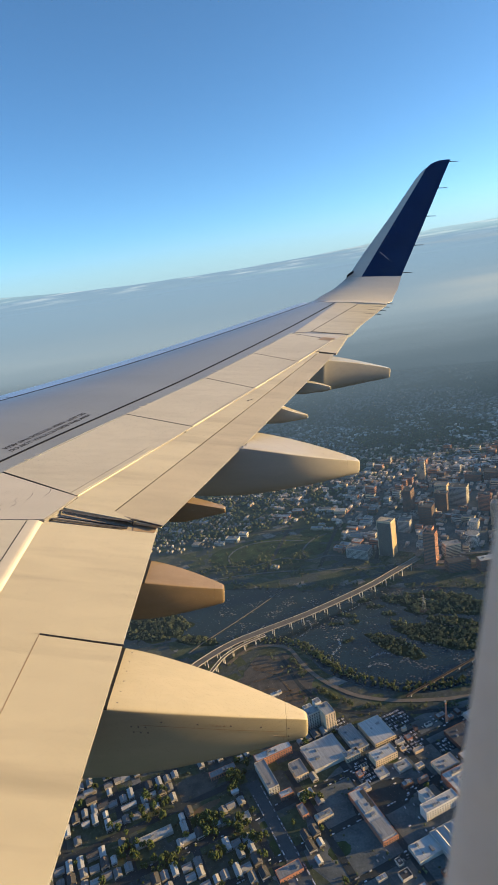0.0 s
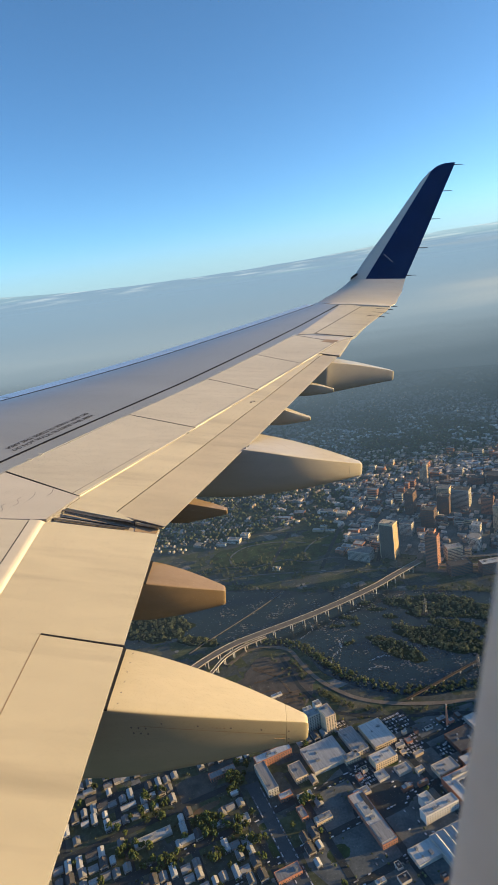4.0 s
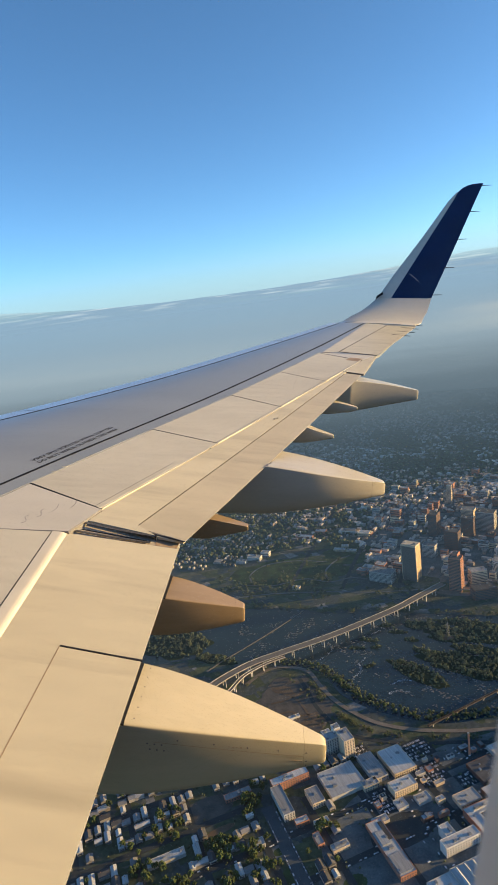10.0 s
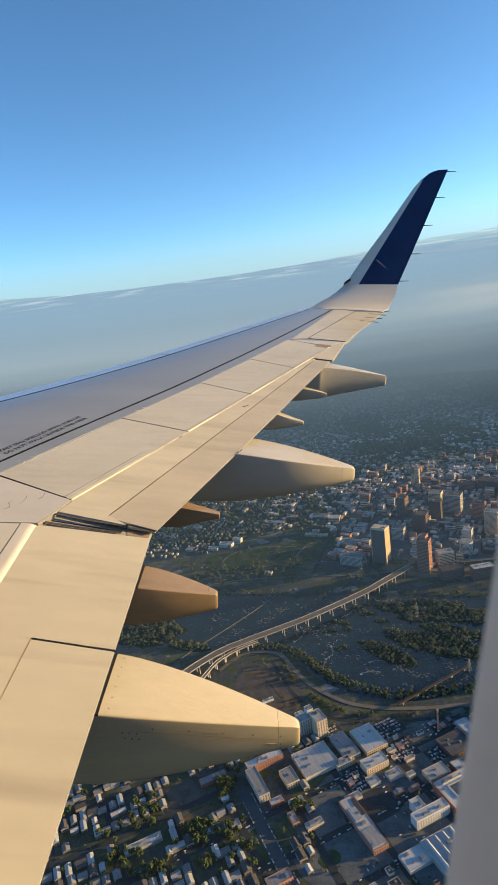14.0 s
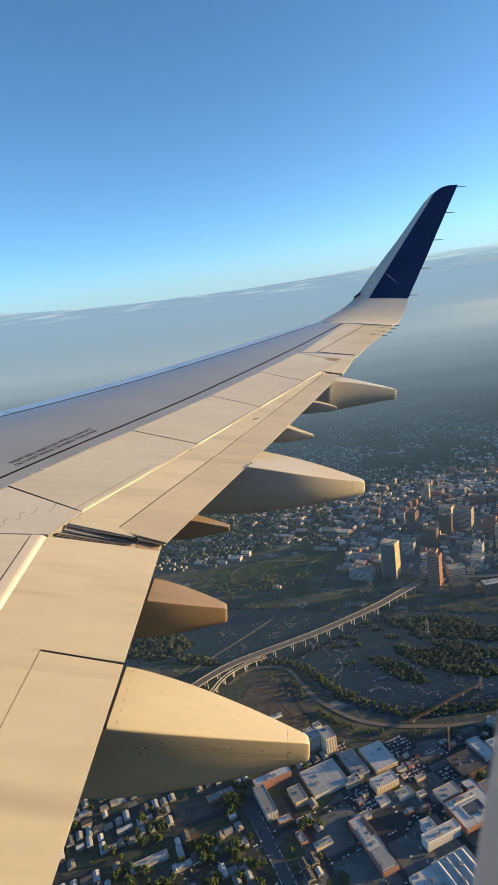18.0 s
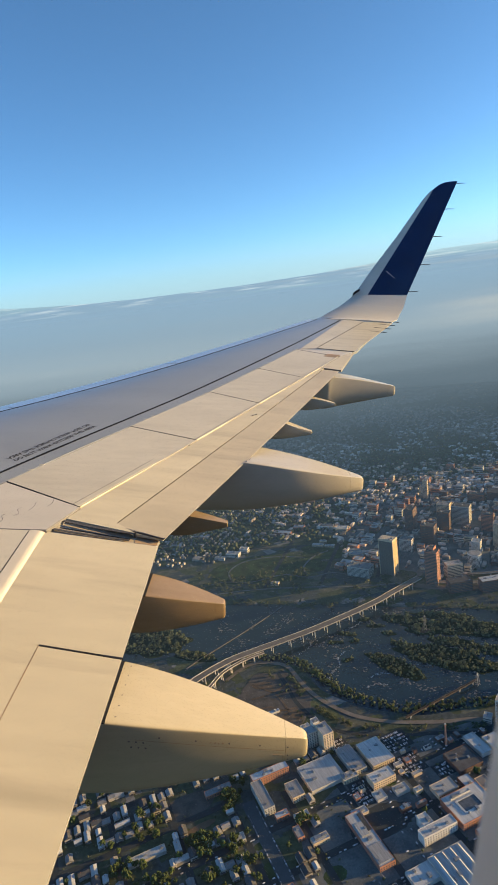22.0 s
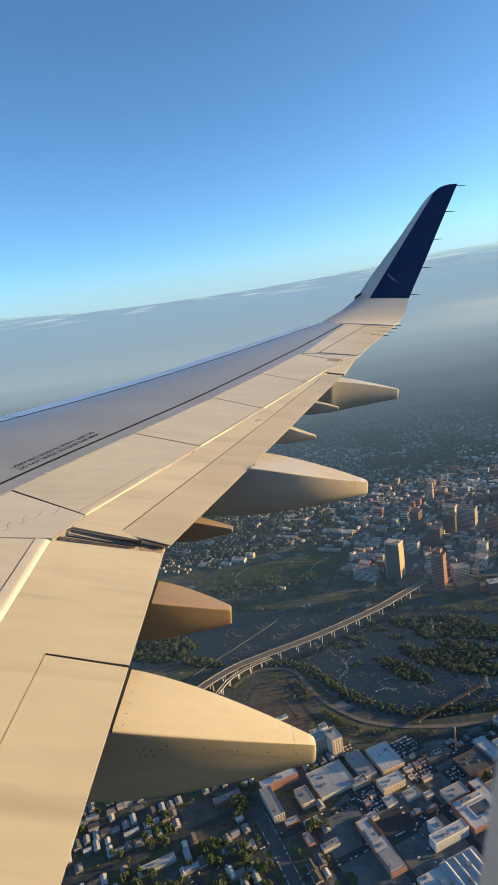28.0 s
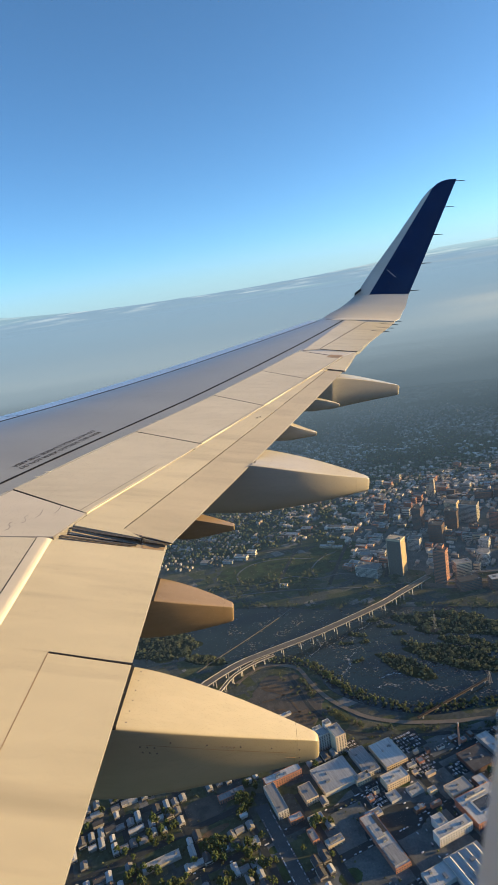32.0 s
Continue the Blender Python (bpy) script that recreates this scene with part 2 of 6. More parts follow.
# the wing box: upper skin from nose to the spoilers' front, closed below
rings = []
for k in range(31):
    y = 0.35 + (13.3 - 0.35) * k / 30
    xn, xl = x_nose(y) + 0.10, x_line(y)
    xr = (x_spoil(y) - 0.06) if y > 4.3 else -1.62
    if y > 10.2:
        xr = -0.62 + 0.392 * (y - 4.07) - 0.02
    ring = []
    for i in range(13):
        x = xn + (xl + 0.2 - xn) * (i / 12) ** 0.8
        ring.append((x, y, z_box(x, y)))
    sink = 0.035 if y < 10.15 else 0.0
    ring.append((xl + 0.205, y, z_box(xl + 0.2, y) - sink))
    ring.append((xr, y, z_box(xr, y) - sink))
    chord = xr - xn
    ring.append((xr, y, z_box(xr, y) - (0.05 + 0.02 * chord if y < 9.9 else 0.04)))
    ring.append((xl, y, z_box(xl, y) - 0.13 * chord))
    ring.append((xn + 0.25 * chord, y, z_box(xl, y) - 0.135 * chord))
    ring.append((xn + 0.04 * chord, y, z_box(xn, y) - 0.07 * chord))
    rings.append(ring)
part("wing_skin", loft(rings), M_BOX, aircraft, "pale grey painted upper skin", smooth=True)

# slats along the nose, with gaps between them
for y0, y1 in ((0.9, 4.6), (4.6, 7.0), (7.0, 9.2), (9.2, 11.2), (11.2, 13.0)):
    rings = []
    for k in range(9):
        y = y0 + 0.012 + (y1 - y0 - 0.024) * k / 8
        xn = x_nose(y)
        full = x_line(y) - xn
        dz = lambda x: z_box(x, y) + 0.001 + 0.04 * max(0.0, 1 - (x - xn) / (0.20 * full + 0.04)) - 0.004 * (x >= xn + 0.19 * full)
        tail = xn + 0.20 * full + 0.04
        rings.append([(tail, y, dz(tail)), (xn + 0.06 * full, y, dz(xn + 0.06 * full)), (xn, y, dz(xn) - 0.01), (xn - 0.03 * full, y, dz(xn) - 0.05 * full),
                      (xn - 0.01 * full, y, dz(xn) - 0.09 * full), (xn + 0.08 * full, y, dz(xn) - 0.10 * full), (tail, y, dz(tail) - 0.006)])
    part("slat", loft(rings), M_SLAT, aircraft, "bare metal leading-edge slat", smooth=True)

# border line and seams
def strip(line, width, surface, up=0.0012, n=24):
    bm = bmesh.new()
    pts = [line(i / n) for i in range(n + 1)]
    prev = None
    for i, (x, y) in enumerate(pts):
        x2, y2 = pts[min(i + 1, n)]
        x1, y1 = pts[max(i - 1, 0)]
        d = Vector((x2 - x1, y2 - y1)).normalized() * width / 2
        now = [bm.verts.new((x + s * d.y, y - s * d.x, surface(x, y) + h)) for s, h in ((-1, up), (1, up), (1, up - 0.004), (-1, up - 0.004))]
        if prev:
            for a in range(4):
                b = (a + 1) % 4
                bm.faces.new((prev[a], prev[b], now[b], now[a]))
        prev = now
    return bm


def straight(p, q):
    return lambda t: (p[0] + (q[0] - p[0]) * t, p[1] + (q[1] - p[1]) * t)


part("walkway_line", strip(lambda t: (x_line(1.5 + 11.7 * t), 1.5 + 11.7 * t), 0.04, z_box), M_SEAM, aircraft, "dark painted walkway line")
part("walkway_line", strip(straight((x_line(13.2), 13.2), (x_line(13.2) - 0.5, 13.0)), 0.025, z_box, n=4), M_SEAM, aircraft)
part("panel_seam", strip(lambda t: (x_nose(5 + 8.0 * t) + 0.20 * (x_line(5 + 8.0 * t) - x_nose(5 + 8.0 * t)) + 0.05, 5 + 8.0 * t), 0.03, z_box, 0.0012), M_SEAM, aircraft)

# lettering on the skin, once for each side to read
for turn, off in ((0, 0.10), (180, 0.185)):
    fc = bpy.data.curves.new("lettering", "FONT")
    fc.body = "DO NOT WALK OUTSIDE THIS AREA"
    fc.size, fc.align_x, fc.align_y, fc.extrude = 0.066, "CENTER", "CENTER", 0.0004
    fc.offset = 0.0010
    tmp = new("lettering_source", fc)
    bpy.context.view_layer.update()
    me = bpy.data.meshes.new_from_object(tmp.evaluated_get(bpy.context.evaluated_depsgraph_get()))
    bpy.data.objects.remove(tmp)
    yaw = math.atan2(1, 0.5126)
    ym = 5.70 + off * 0.46
    xm = x_line(ym) - off * 1.12
    for v in me.vertices:
        a = yaw + radians(turn)
        x, y = v.co.x * math.cos(a) - v.co.y * math.sin(a), v.co.x * math.sin(a) + v.co.y * math.cos(a)
        x, y = xm + x, ym + y
        v.co = (x, y, z_box(x, y) + 0.0012 + v.co.z)
    me.materials.clear()
    me.materials.append(M_STENCIL)
    part("lettering", me, None, aircraft, "dark stencilled warning text")

# spoilers: plates between the hinge line and the flaps
FRONT = (4.84, 6.28, 7.63, 8.88, 10.18)
REAR = (4.46, 5.99, 7.28, 8.52, 9.83)
for (f0, r0), (f1, r1) in zip(zip(FRONT, REAR), zip(FRONT[1:], REAR[1:])):
    g = 0.009
    c = [(x_line(f0) + 0.21, f0 + g), (x_line(f1) + 0.21, f1 - g), (x_spoil(r1), r1 - g), (x_spoil(r0), r0 + g)]
    sp = part("spoiler", plate(c, z_box, 0.04, 0.0, 0.004, 4, 10, 0.006), [M_SPOIL, M_EDGE], aircraft, "pale grey spoiler panel", smooth=True)
    part("edge_seam", strip(straight((c[0][0], c[0][1] - g), (c[3][0], c[3][1] - g)), 0.014, z_box, 0.0008, 4), M_SEAM, sp)
    ends = [r0 + g + (r1 - r0 - 2 * g) * k / 3 for k in range(4)]
    for ya, yb in zip(ends, ends[1:]):
        part("trailing_lip", rod(*((x_spoil(y) - 0.002, y, z_box(x_spoil(y), y) - 0.004) for y in (ya, yb)), 0.005, 0.005, 8), M_SPOIL, sp, smooth=True)
    if r0 > 5:
        part("edge_seam", strip(lambda t: (x_spoil(r0 + (r1 - r0) * t) - 0.028, r0 + (r1 - r0) * t), 0.006, z_box, 0.0008, 6), M_CAVE, sp)
    for s in (0.18, 0.26):
        hx, hy = x_line(f0 + (f1 - f0) * s) + 0.19, f0 + (f1 - f0) * s
        part("hinge_cover", boxes((hx - 0.024, hx + 0.024, hy - 0.010, hy + 0.010, z_box(hx, hy) - 0.02, z_box(hx, hy) + 0.002)), M_SPOIL, sp)

# fixed panel and inboard spoiler ahead of the inner flap
part("fixed_panel", plate([(-2.45, 4.05), (x_line(4.84) + 0.21, 4.82), (x_spoil(4.46), 4.45), (-1.50, 4.09)], z_box, 0.05, 0.002, 0.01, 3, 4), [M_PAINT, M_EDGE], aircraft, "grey fixed panel", smooth=True)
part("inboard_spoiler", plate([(-2.5, 0.5), (-2.2, 4.06), (-1.616, 4.07), (-1.616, 0.5)], z_box, 0.05, 0.001, 0.003, 3, 8), [M_SPOIL, M_SPOIL], aircraft, smooth=True)
lip = []
for k in range(9):
    y = 0.5 + 3.58 * k / 8
    lip.append([(-1.61, y, z_box(-1.61, y) + 0.001)] + [(-1.55 + 0.05 * math.sin(a), y, z_box(-1.55, y) - 0.045 + 0.045 * math.cos(a)) for a in (0.0, 0.4, 0.8, 1.2, 1.6, 2.0)] + [(-1.61, y, z_box(-1.61, y) - 0.07)])
part("trailing_lip", loft(lip), M_PAINT, aircraft, "rounded trailing lip", smooth=True)
part("trailing_lip", rod((-1.53, 4.07, z_box(-1.53, 4.07) - 0.036), (-1.365, 4.44, z_box(-1.365, 4.44) - 0.03), 0.026, 0.022, 14), M_PAINT, aircraft, smooth=True)
part("panel_seam", strip(straight((-1.614, 4.06), (-1.622, 0.6)), 0.004, z_box, 0.0016, 6), M_SEAM, aircraft)
for x0, y0 in ((-1.80, 4.33), (-1.72, 4.42), (-1.60, 4.50), (-1.88, 4.22)):
    part("sealant_mark", strip(lambda t: (x0 + (0.020 if y0 < 4.4 else 0.012) * math.sin(t * (6.0 if y0 < 4.4 else 3.6)) + 0.02 * t, y0 - 0.06 + 0.13 * t), 0.004, z_box, 0.0028, 8), M_CAVE, aircraft)

# outer flap: vane ahead of the seam, main flap behind it
x_seam = lambda y: -1.04 + 0.444 * (y - 4.26)
x_tail = lambda y: -0.64 + 0.402 * (y - 4.16)
vane = [(x_spoil(4.46) - 0.03, 4.47), (x_spoil(9.86) - 0.05, 9.75), (x_seam(9.0) - 0.008, 9.0), (x_seam(4.27) - 0.008, 4.27)]
part("flap_vane", plate(vane, z_out, 0.02, -0.009, 0.003, 4, 16), [M_FLAP, M_FLAP], aircraft, smooth=True)
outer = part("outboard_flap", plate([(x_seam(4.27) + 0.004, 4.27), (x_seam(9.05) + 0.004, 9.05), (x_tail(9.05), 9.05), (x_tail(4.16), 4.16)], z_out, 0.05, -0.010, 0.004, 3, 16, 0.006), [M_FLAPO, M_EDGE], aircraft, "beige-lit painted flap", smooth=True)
part("edge_seam", strip(straight((x_seam(4.25), 4.25), (x_tail(4.15), 4.15)), 0.012, z_out, -0.0092, 4), M_SEAM, outer)
part("edge_seam", strip(straight((x_seam(4.27), 4.27), (x_seam(9.0), 9.0)), 0.006, z_out, -0.0086, 12), M_STENCIL, outer)

# fixed tip trailing panel, aileron and their seams
part("tip_panel", plate([(x_line(10.25) + 0.24, 10.22), (x_line(13.05) + 0.05, 13.05), (2.36, 12.86), (1.12, 10.32)], z_out, 0.012, 0.005, 0.004, 4, 10), [M_SPOIL, M_EDGE], aircraft, smooth=True)
ail = part("aileron", plate([(1.12, 10.33), (2.36, 12.86), (2.97, 12.88), (1.75, 10.24)], z_out, 0.03, 0.005, 0.004, 3, 10, 0.012), [M_FLAP, M_EDGE], aircraft, "pale aileron", smooth=True)
part("edge_seam", strip(straight((1.12, 10.33), (2.36, 12.86)), 0.014, z_out, 0.0058, 6), M_SEAM, ail)
part("edge_seam", strip(straight((1.12, 10.33), (1.75, 10.22)), 0.014, z_out, 0.0058, 3), M_SEAM, ail)
part("edge_seam", strip(straight((2.36, 12.86), (2.97, 12.90)), 0.014, z_out, 0.0058, 3), M_SEAM, ail)
part("tab_panel", plate([(1.09, 9.13), (1.45, 9.86), (1.73, 10.20), (1.37, 9.11)], z_out, 0.03, -0.006, 0.004, 3, 4), [M_FLAP, M_EDGE], aircraft, smooth=True)
part("tab_panel", plate([(x_line(10.2) + 0.22, 10.20), (1.10, 10.30), (1.72, 10.21), (1.45, 9.87)], z_box, 0.03, -0.004, 0.004, 3, 4), [M_PAINT, M_EDGE], aircraft, smooth=True)
part("worn_patch", plate([(1.17, 9.80), (1.27, 9.98), (1.47, 9.94), (1.36, 9.76)], z_box, 0.006, 0.002, 0.002, 2, 2), [M_WORN, M_EDGE], aircraft, "brown worn patch")
part("edge_seam", strip(straight((1.05, 9.12), (1.36, 9.08)), 0.014, z_out, -0.0052, 3), M_SEAM, aircraft)

# inner flap in two lengths, with the dark shroud at its outer end
part("inboard_flap", plate([(-1.62, 2.955), (-1.50, 4.10), (-0.682, 4.085), (-0.712, 2.925)], z_in, 0.09, -0.02, 0.003, 6, 8, 0.006), [M_FLAP, M_EDGE], aircraft, "cream-lit painted inboard flap", smooth=True)
part("inboard_flap", plate([(-1.62, 0.5), (-1.62, 2.95), (-1.18, 2.95), (-1.235, 0.5)], z_in, 0.09, -0.02, 0.003, 4, 8), [M_FLAP, M_FLAP], aircraft, smooth=True)
tab = part("flap_tab", plate([(-1.230, 0.5), (-1.175, 2.935), (-0.712, 2.905), (-0.785, 0.5)], z_in, 0.05, -0.02, 0.003, 4, 8, 0.006), [M_FLAP, M_EDGE], aircraft, "inner flap tab", smooth=True)
part("edge_seam", strip(straight((-1.175, 2.944), (-0.705, 2.914)), 0.012, z_in, -0.0192, 4), M_SEAM, tab)
part("edge_seam", strip(straight((-1.176, 2.94), (-1.232, 0.5)), 0.006, z_in, -0.0193, 6), M_WORN, tab)
shroud = part("flap_shroud", plate([(-1.53, 4.10), (-1.46, 4.30), (-0.84, 4.235), (-0.72, 4.09)], z_in, 0.02, -0.036, 0.003, 3, 4), [M_COVE, M_EDGE], aircraft, "tan shroud between the flaps", smooth=True)
part("vane_end", plate([(-1.40, 4.285), (-1.352, 4.50), (-1.068, 4.33), (-0.87, 4.188)], z_out, 0.02, -0.0076, 0.002, 4, 4), [M_FLAP, M_FLAP], shroud, smooth=True)
part("vane_end", plate([(-0.868, 4.187), (-1.066, 4.282), (-0.645, 4.190), (-0.660, 4.162)], z_out, 0.02, -0.0135, 0.003, 4, 4), [M_FLAP, M_FLAP], shroud, smooth=True)
part("end_block", plate([(-0.86, 4.115), (-0.86, 4.215), (-0.69, 4.19), (-0.70, 4.11)], z_in, 0.03, -0.033, 0.004, 2, 2), [M_WORN, M_EDGE], shroud, "brown flap end block")
part("seal", strip(lambda t: (-1.455 + 0.585 * t, 4.262 - 0.082 * t - 0.012 * math.sin(3.14 * t)), 0.026, z_out, -0.008, 10), M_RUBBER, shroud, "dark grey rubber seal")
part("seal", strip(straight((-1.352, 4.45), (-1.435, 4.265)), 0.030, z_out, -0.008, 6), M_RUBBER, shroud, "dark grey rubber seal")
part("seal", strip(lambda t: (-1.50 + 0.60 * t, 4.150 - 0.030 * t - 0.006 * math.sin(3.14 * t)), 0.028, z_in, -0.018, 10), M_RUBBER, shroud, "dark grey rubber seal")
part("notch", boxes((-0.868, -0.856, 4.15, 4.19, z_out(-0.86, 4.17) - 0.03, z_out(-0.86, 4.17) + 0.004)), M_SEAM, shroud, "black gap at the vane's end")
part("slit", strip(straight((-1.43, 4.20), (-0.90, 4.155)), 0.006, z_in, -0.030, 8), M_SEAM, shroud)


# small fittings: seal strips by the inner spoiler, brackets and fasteners
for off, w in ((0.030, 0.016), (0.085, 0.004)):
    part("seal_strip", strip(lambda t: (x_spoil(4.47 + 0.95 * t) - off, 4.47 + 0.95 * t), w, z_box, 0.0018, 10), M_SPOIL if w > 0.01 else M_CAVE, aircraft)
for x, y, f in ((0.02, 6.86, z_out), (0.06, 6.90, z_out), (-0.62, 5.85, z_out)):
    part("bracket", boxes((x - 0.010, x + 0.010, y - 0.006, y + 0.006, f(x, y) - 0.02, f(x, y) + 0.001)), M_CAVE, aircraft)
dot = bmesh.new()
bmesh.ops.create_cone(dot, cap_ends=True, segments=8, radius1=0.003, radius2=0.0025, depth=0.001)
dot_me = mesh_of(dot, "fastener", M_WORN)
for i in range(12):
    x, y = -1.36 + 0.016 * math.sin(i * 2.1), 3.05 + 0.075 * i
    part("fastener", dot_me, None, aircraft).location = (x, y, z_in(x, y) - 0.0196)


def fairing(yc, x0, x1, edge_x, top, bottom, half, bend, square, label="", mat=M_FAIR, seal=0.0):
    """A flap track fairing: a canoe with flat shoulders that tapers aft to a blunt cap, running on lower under the flap ahead of edge_x.
    top, bottom, half: at the root and at the tip; bend: how each of them curves; square: 2 for an oval belly, more for a boxier one."""
    def ring(s, grow=1.0, sunk=0.0):
        x = x0 + (x1 - x0) * s
        s = max(s, 0.0)
        zt = top[0] + (top[1] - top[0]) * s ** bend[0]
        zb = bottom[0] + (bottom[1] - bottom[0]) * s ** bend[1]
        hw = half[0] + (half[1] - half[0]) * s ** bend[2]
        deep = zt - zb
        sh = zt - 0.032 * deep
        pts = []
        for i in range(24):
            a = math.pi * i / 23
            c, q = math.cos(a), math.sin(a)
            w = hw * math.copysign(abs(c) ** 0.17, c)
            pts.append((x, yc + w * grow, sh + (zt - sunk - sh) * abs(q) ** 0.5))
        for i in range(1, 24):
            a = math.pi * (i / 24 - 0.85 * math.sin(2 * math.pi * i / 24) / (2 * math.pi))
            c, q = math.cos(a), math.sin(a)
            w = -hw * math.copysign(abs(c) ** (2 / square), c) * (1 - 0.10 * abs(q) ** (2 / square))
            pts.append((x, yc + w * grow, sh - (sh - zb) * abs(q) ** (2 / square)))
        zc = (zt + zb) / 2
        return [(p, q, zc + (r - zc) * grow) for p, q, r in pts]
    split = 0.885
    inner = yc < 4.0
    def tucked(pts):
        """Keeps what runs on ahead of the flap's tail under the flap."""
        out = []
        for p, q, r in pts:
            tail = -0.718 if inner else x_tail(q) if q < 9.05 else 1.40
            out.append((p, q, min(r, (z_in if inner else z_out)(p, q) - 0.045)) if p < tail else (p, q, r))
        return out
    start = (edge_x - x0) / (x1 - x0)
    rows = [tucked(ring(-0.9, 0.3)), tucked(ring(-0.7, 0.7)), tucked(ring(-0.4))]
    rows += [tucked(ring(-0.36 + (split + 0.36) * i / 48)) for i in range(49)]
    body = part("flap_fairing", loft(rows), mat, aircraft, label, smooth=True)
    if seal:
        # Black band put in for the shaded gap under the flap's tail.
        rim = [[(p, q, r + up) for p, q, r in ring(start + d)[1:23]] for d, up in ((-0.042, 0.003), (seal - 0.002, 0.003))]
        part("root_seal", loft([a + [(p, q, r - 0.012) for p, q, r in a[::-1]] for a in rim]), M_SEAM, body, "black rubber root seal", smooth=True)
    tip = [ring(split + 0.0012 + (0.97 - split) * i / 4) for i in range(5)]
    for s, grow in ((0.980, 0.985), (0.988, 0.955), (0.994, 0.90), (0.998, 0.80), (1.0, 0.62)):
        tip.append(ring(s, grow))
    part("end_cap", loft(tip), mat, body, "rounded end cap", smooth=True)
    return body, ring


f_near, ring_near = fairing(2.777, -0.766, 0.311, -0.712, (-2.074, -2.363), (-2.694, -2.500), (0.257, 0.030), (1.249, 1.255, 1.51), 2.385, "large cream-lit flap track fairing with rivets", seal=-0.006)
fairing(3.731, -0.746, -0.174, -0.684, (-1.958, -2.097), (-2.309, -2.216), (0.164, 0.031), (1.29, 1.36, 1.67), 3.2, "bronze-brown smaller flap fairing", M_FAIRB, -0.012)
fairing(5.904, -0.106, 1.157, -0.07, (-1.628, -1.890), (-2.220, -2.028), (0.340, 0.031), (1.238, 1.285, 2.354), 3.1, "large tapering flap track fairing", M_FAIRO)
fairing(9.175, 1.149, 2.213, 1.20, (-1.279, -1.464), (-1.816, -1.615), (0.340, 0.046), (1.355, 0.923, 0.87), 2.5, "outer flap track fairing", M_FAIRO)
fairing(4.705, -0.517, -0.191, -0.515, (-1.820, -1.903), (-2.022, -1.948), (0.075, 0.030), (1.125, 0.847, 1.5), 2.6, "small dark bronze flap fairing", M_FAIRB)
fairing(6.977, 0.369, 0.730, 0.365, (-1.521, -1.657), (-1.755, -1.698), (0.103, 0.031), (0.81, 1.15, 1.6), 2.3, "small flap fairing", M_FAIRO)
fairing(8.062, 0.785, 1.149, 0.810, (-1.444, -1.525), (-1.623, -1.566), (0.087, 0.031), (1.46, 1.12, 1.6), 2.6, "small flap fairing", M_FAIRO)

# rivets, seam and marks on the large fairing
riv = bmesh.new()
bmesh.ops.create_cone(riv, cap_ends=True, segments=8, radius1=0.0052, radius2=0.0046, depth=0.0004)
riv_me = mesh_of(riv, "rivet", M_CAVE)


def rivet(x, y, z, side):
    ob = part("rivet", riv_me, None, f_near)
    ob.matrix_basis = pose(x, y, z, 90 if side else 0, 0, 0)


def near_side(x, dz):
    """The point of the large fairing's inboard flank at x, dz below its shoulder."""
    pts = ring_near((x + 0.766) / 1.077)
    z = max(p[2] for p in pts) - dz
    flank = sorted((p[2], p[1]) for p in pts[20:38])
    return float(np.interp(z, [p[0] for p in flank], [p[1] for p in flank])) - 0.001, z


for x in (-0.46, -0.28, -0.11, 0.05, 0.20):
    y, z = near_side(x, 0.066)
    rivet(x, y, z, True)
for dz in (0.125, 0.16):
    y, z = near_side(0.20, dz)
    rivet(0.20, y, z, True)
for i in range(6):
    rivet(-0.678, 2.57 + 0.083 * i, max(p[2] for p in ring_near(0.0817)) + 0.0003, False)
for i, (x, dz) in enumerate(((-0.61, 0.105), (-0.575, 0.105), (-0.54, 0.105), (-0.60, 0.140), (-0.565, 0.140), (-0.53, 0.140))):
    y, z = near_side(x, dz)
    rivet(x, y, z, True)
seam_bm = bmesh.new()
prev = None
for i in range(15):
    x = -0.58 + 0.76 * i / 14
    y, z = near_side(x, 0.090)
    now = [seam_bm.verts.new((x, y - 0.0015, z + h)) for h in (-0.0012, 0.0012)]
    if prev:
        seam_bm.faces.new((prev[0], now[0], now[1], prev[1]))
    prev = now
bmesh.ops.solidify(seam_bm, geom=seam_bm.faces[:], thickness=0.002)
part("panel_seam", seam_bm, M_WORN, f_near)
for i, w in enumerate((0.008, 0.014, 0.006, 0.012)):
    x = -0.205 + 0.02 * i
    y, z = near_side(x, 0.070)
    part("stencil_bar", boxes((x - w / 2, x + w / 2, y + 0.0002, y + 0.003, z - 0.003, z + 0.003)), M_WORN, f_near)

for x, dz in ((0.155, 0.112), (0.155, 0.205)):
    y, z = near_side(x, dz)
    rivet(x - 0.012, y, z, True)
corner = [near_side(0.175, 0.125 + 0.02 * i) for i in range(5)]
for (ya, za), (yb, zb) in zip(corner, corner[1:]):
    part("panel_seam", rod((0.175, ya, za), (0.175, yb, zb), 0.0012, 0.0012, 4), M_WORN, f_near)
(ya, za), (yb, zb) = near_side(0.12, 0.125), near_side(0.175, 0.125)
part("panel_seam", rod((0.12, ya, za), (0.175, yb, zb), 0.0012, 0.0012, 4), M_WORN, f_near)

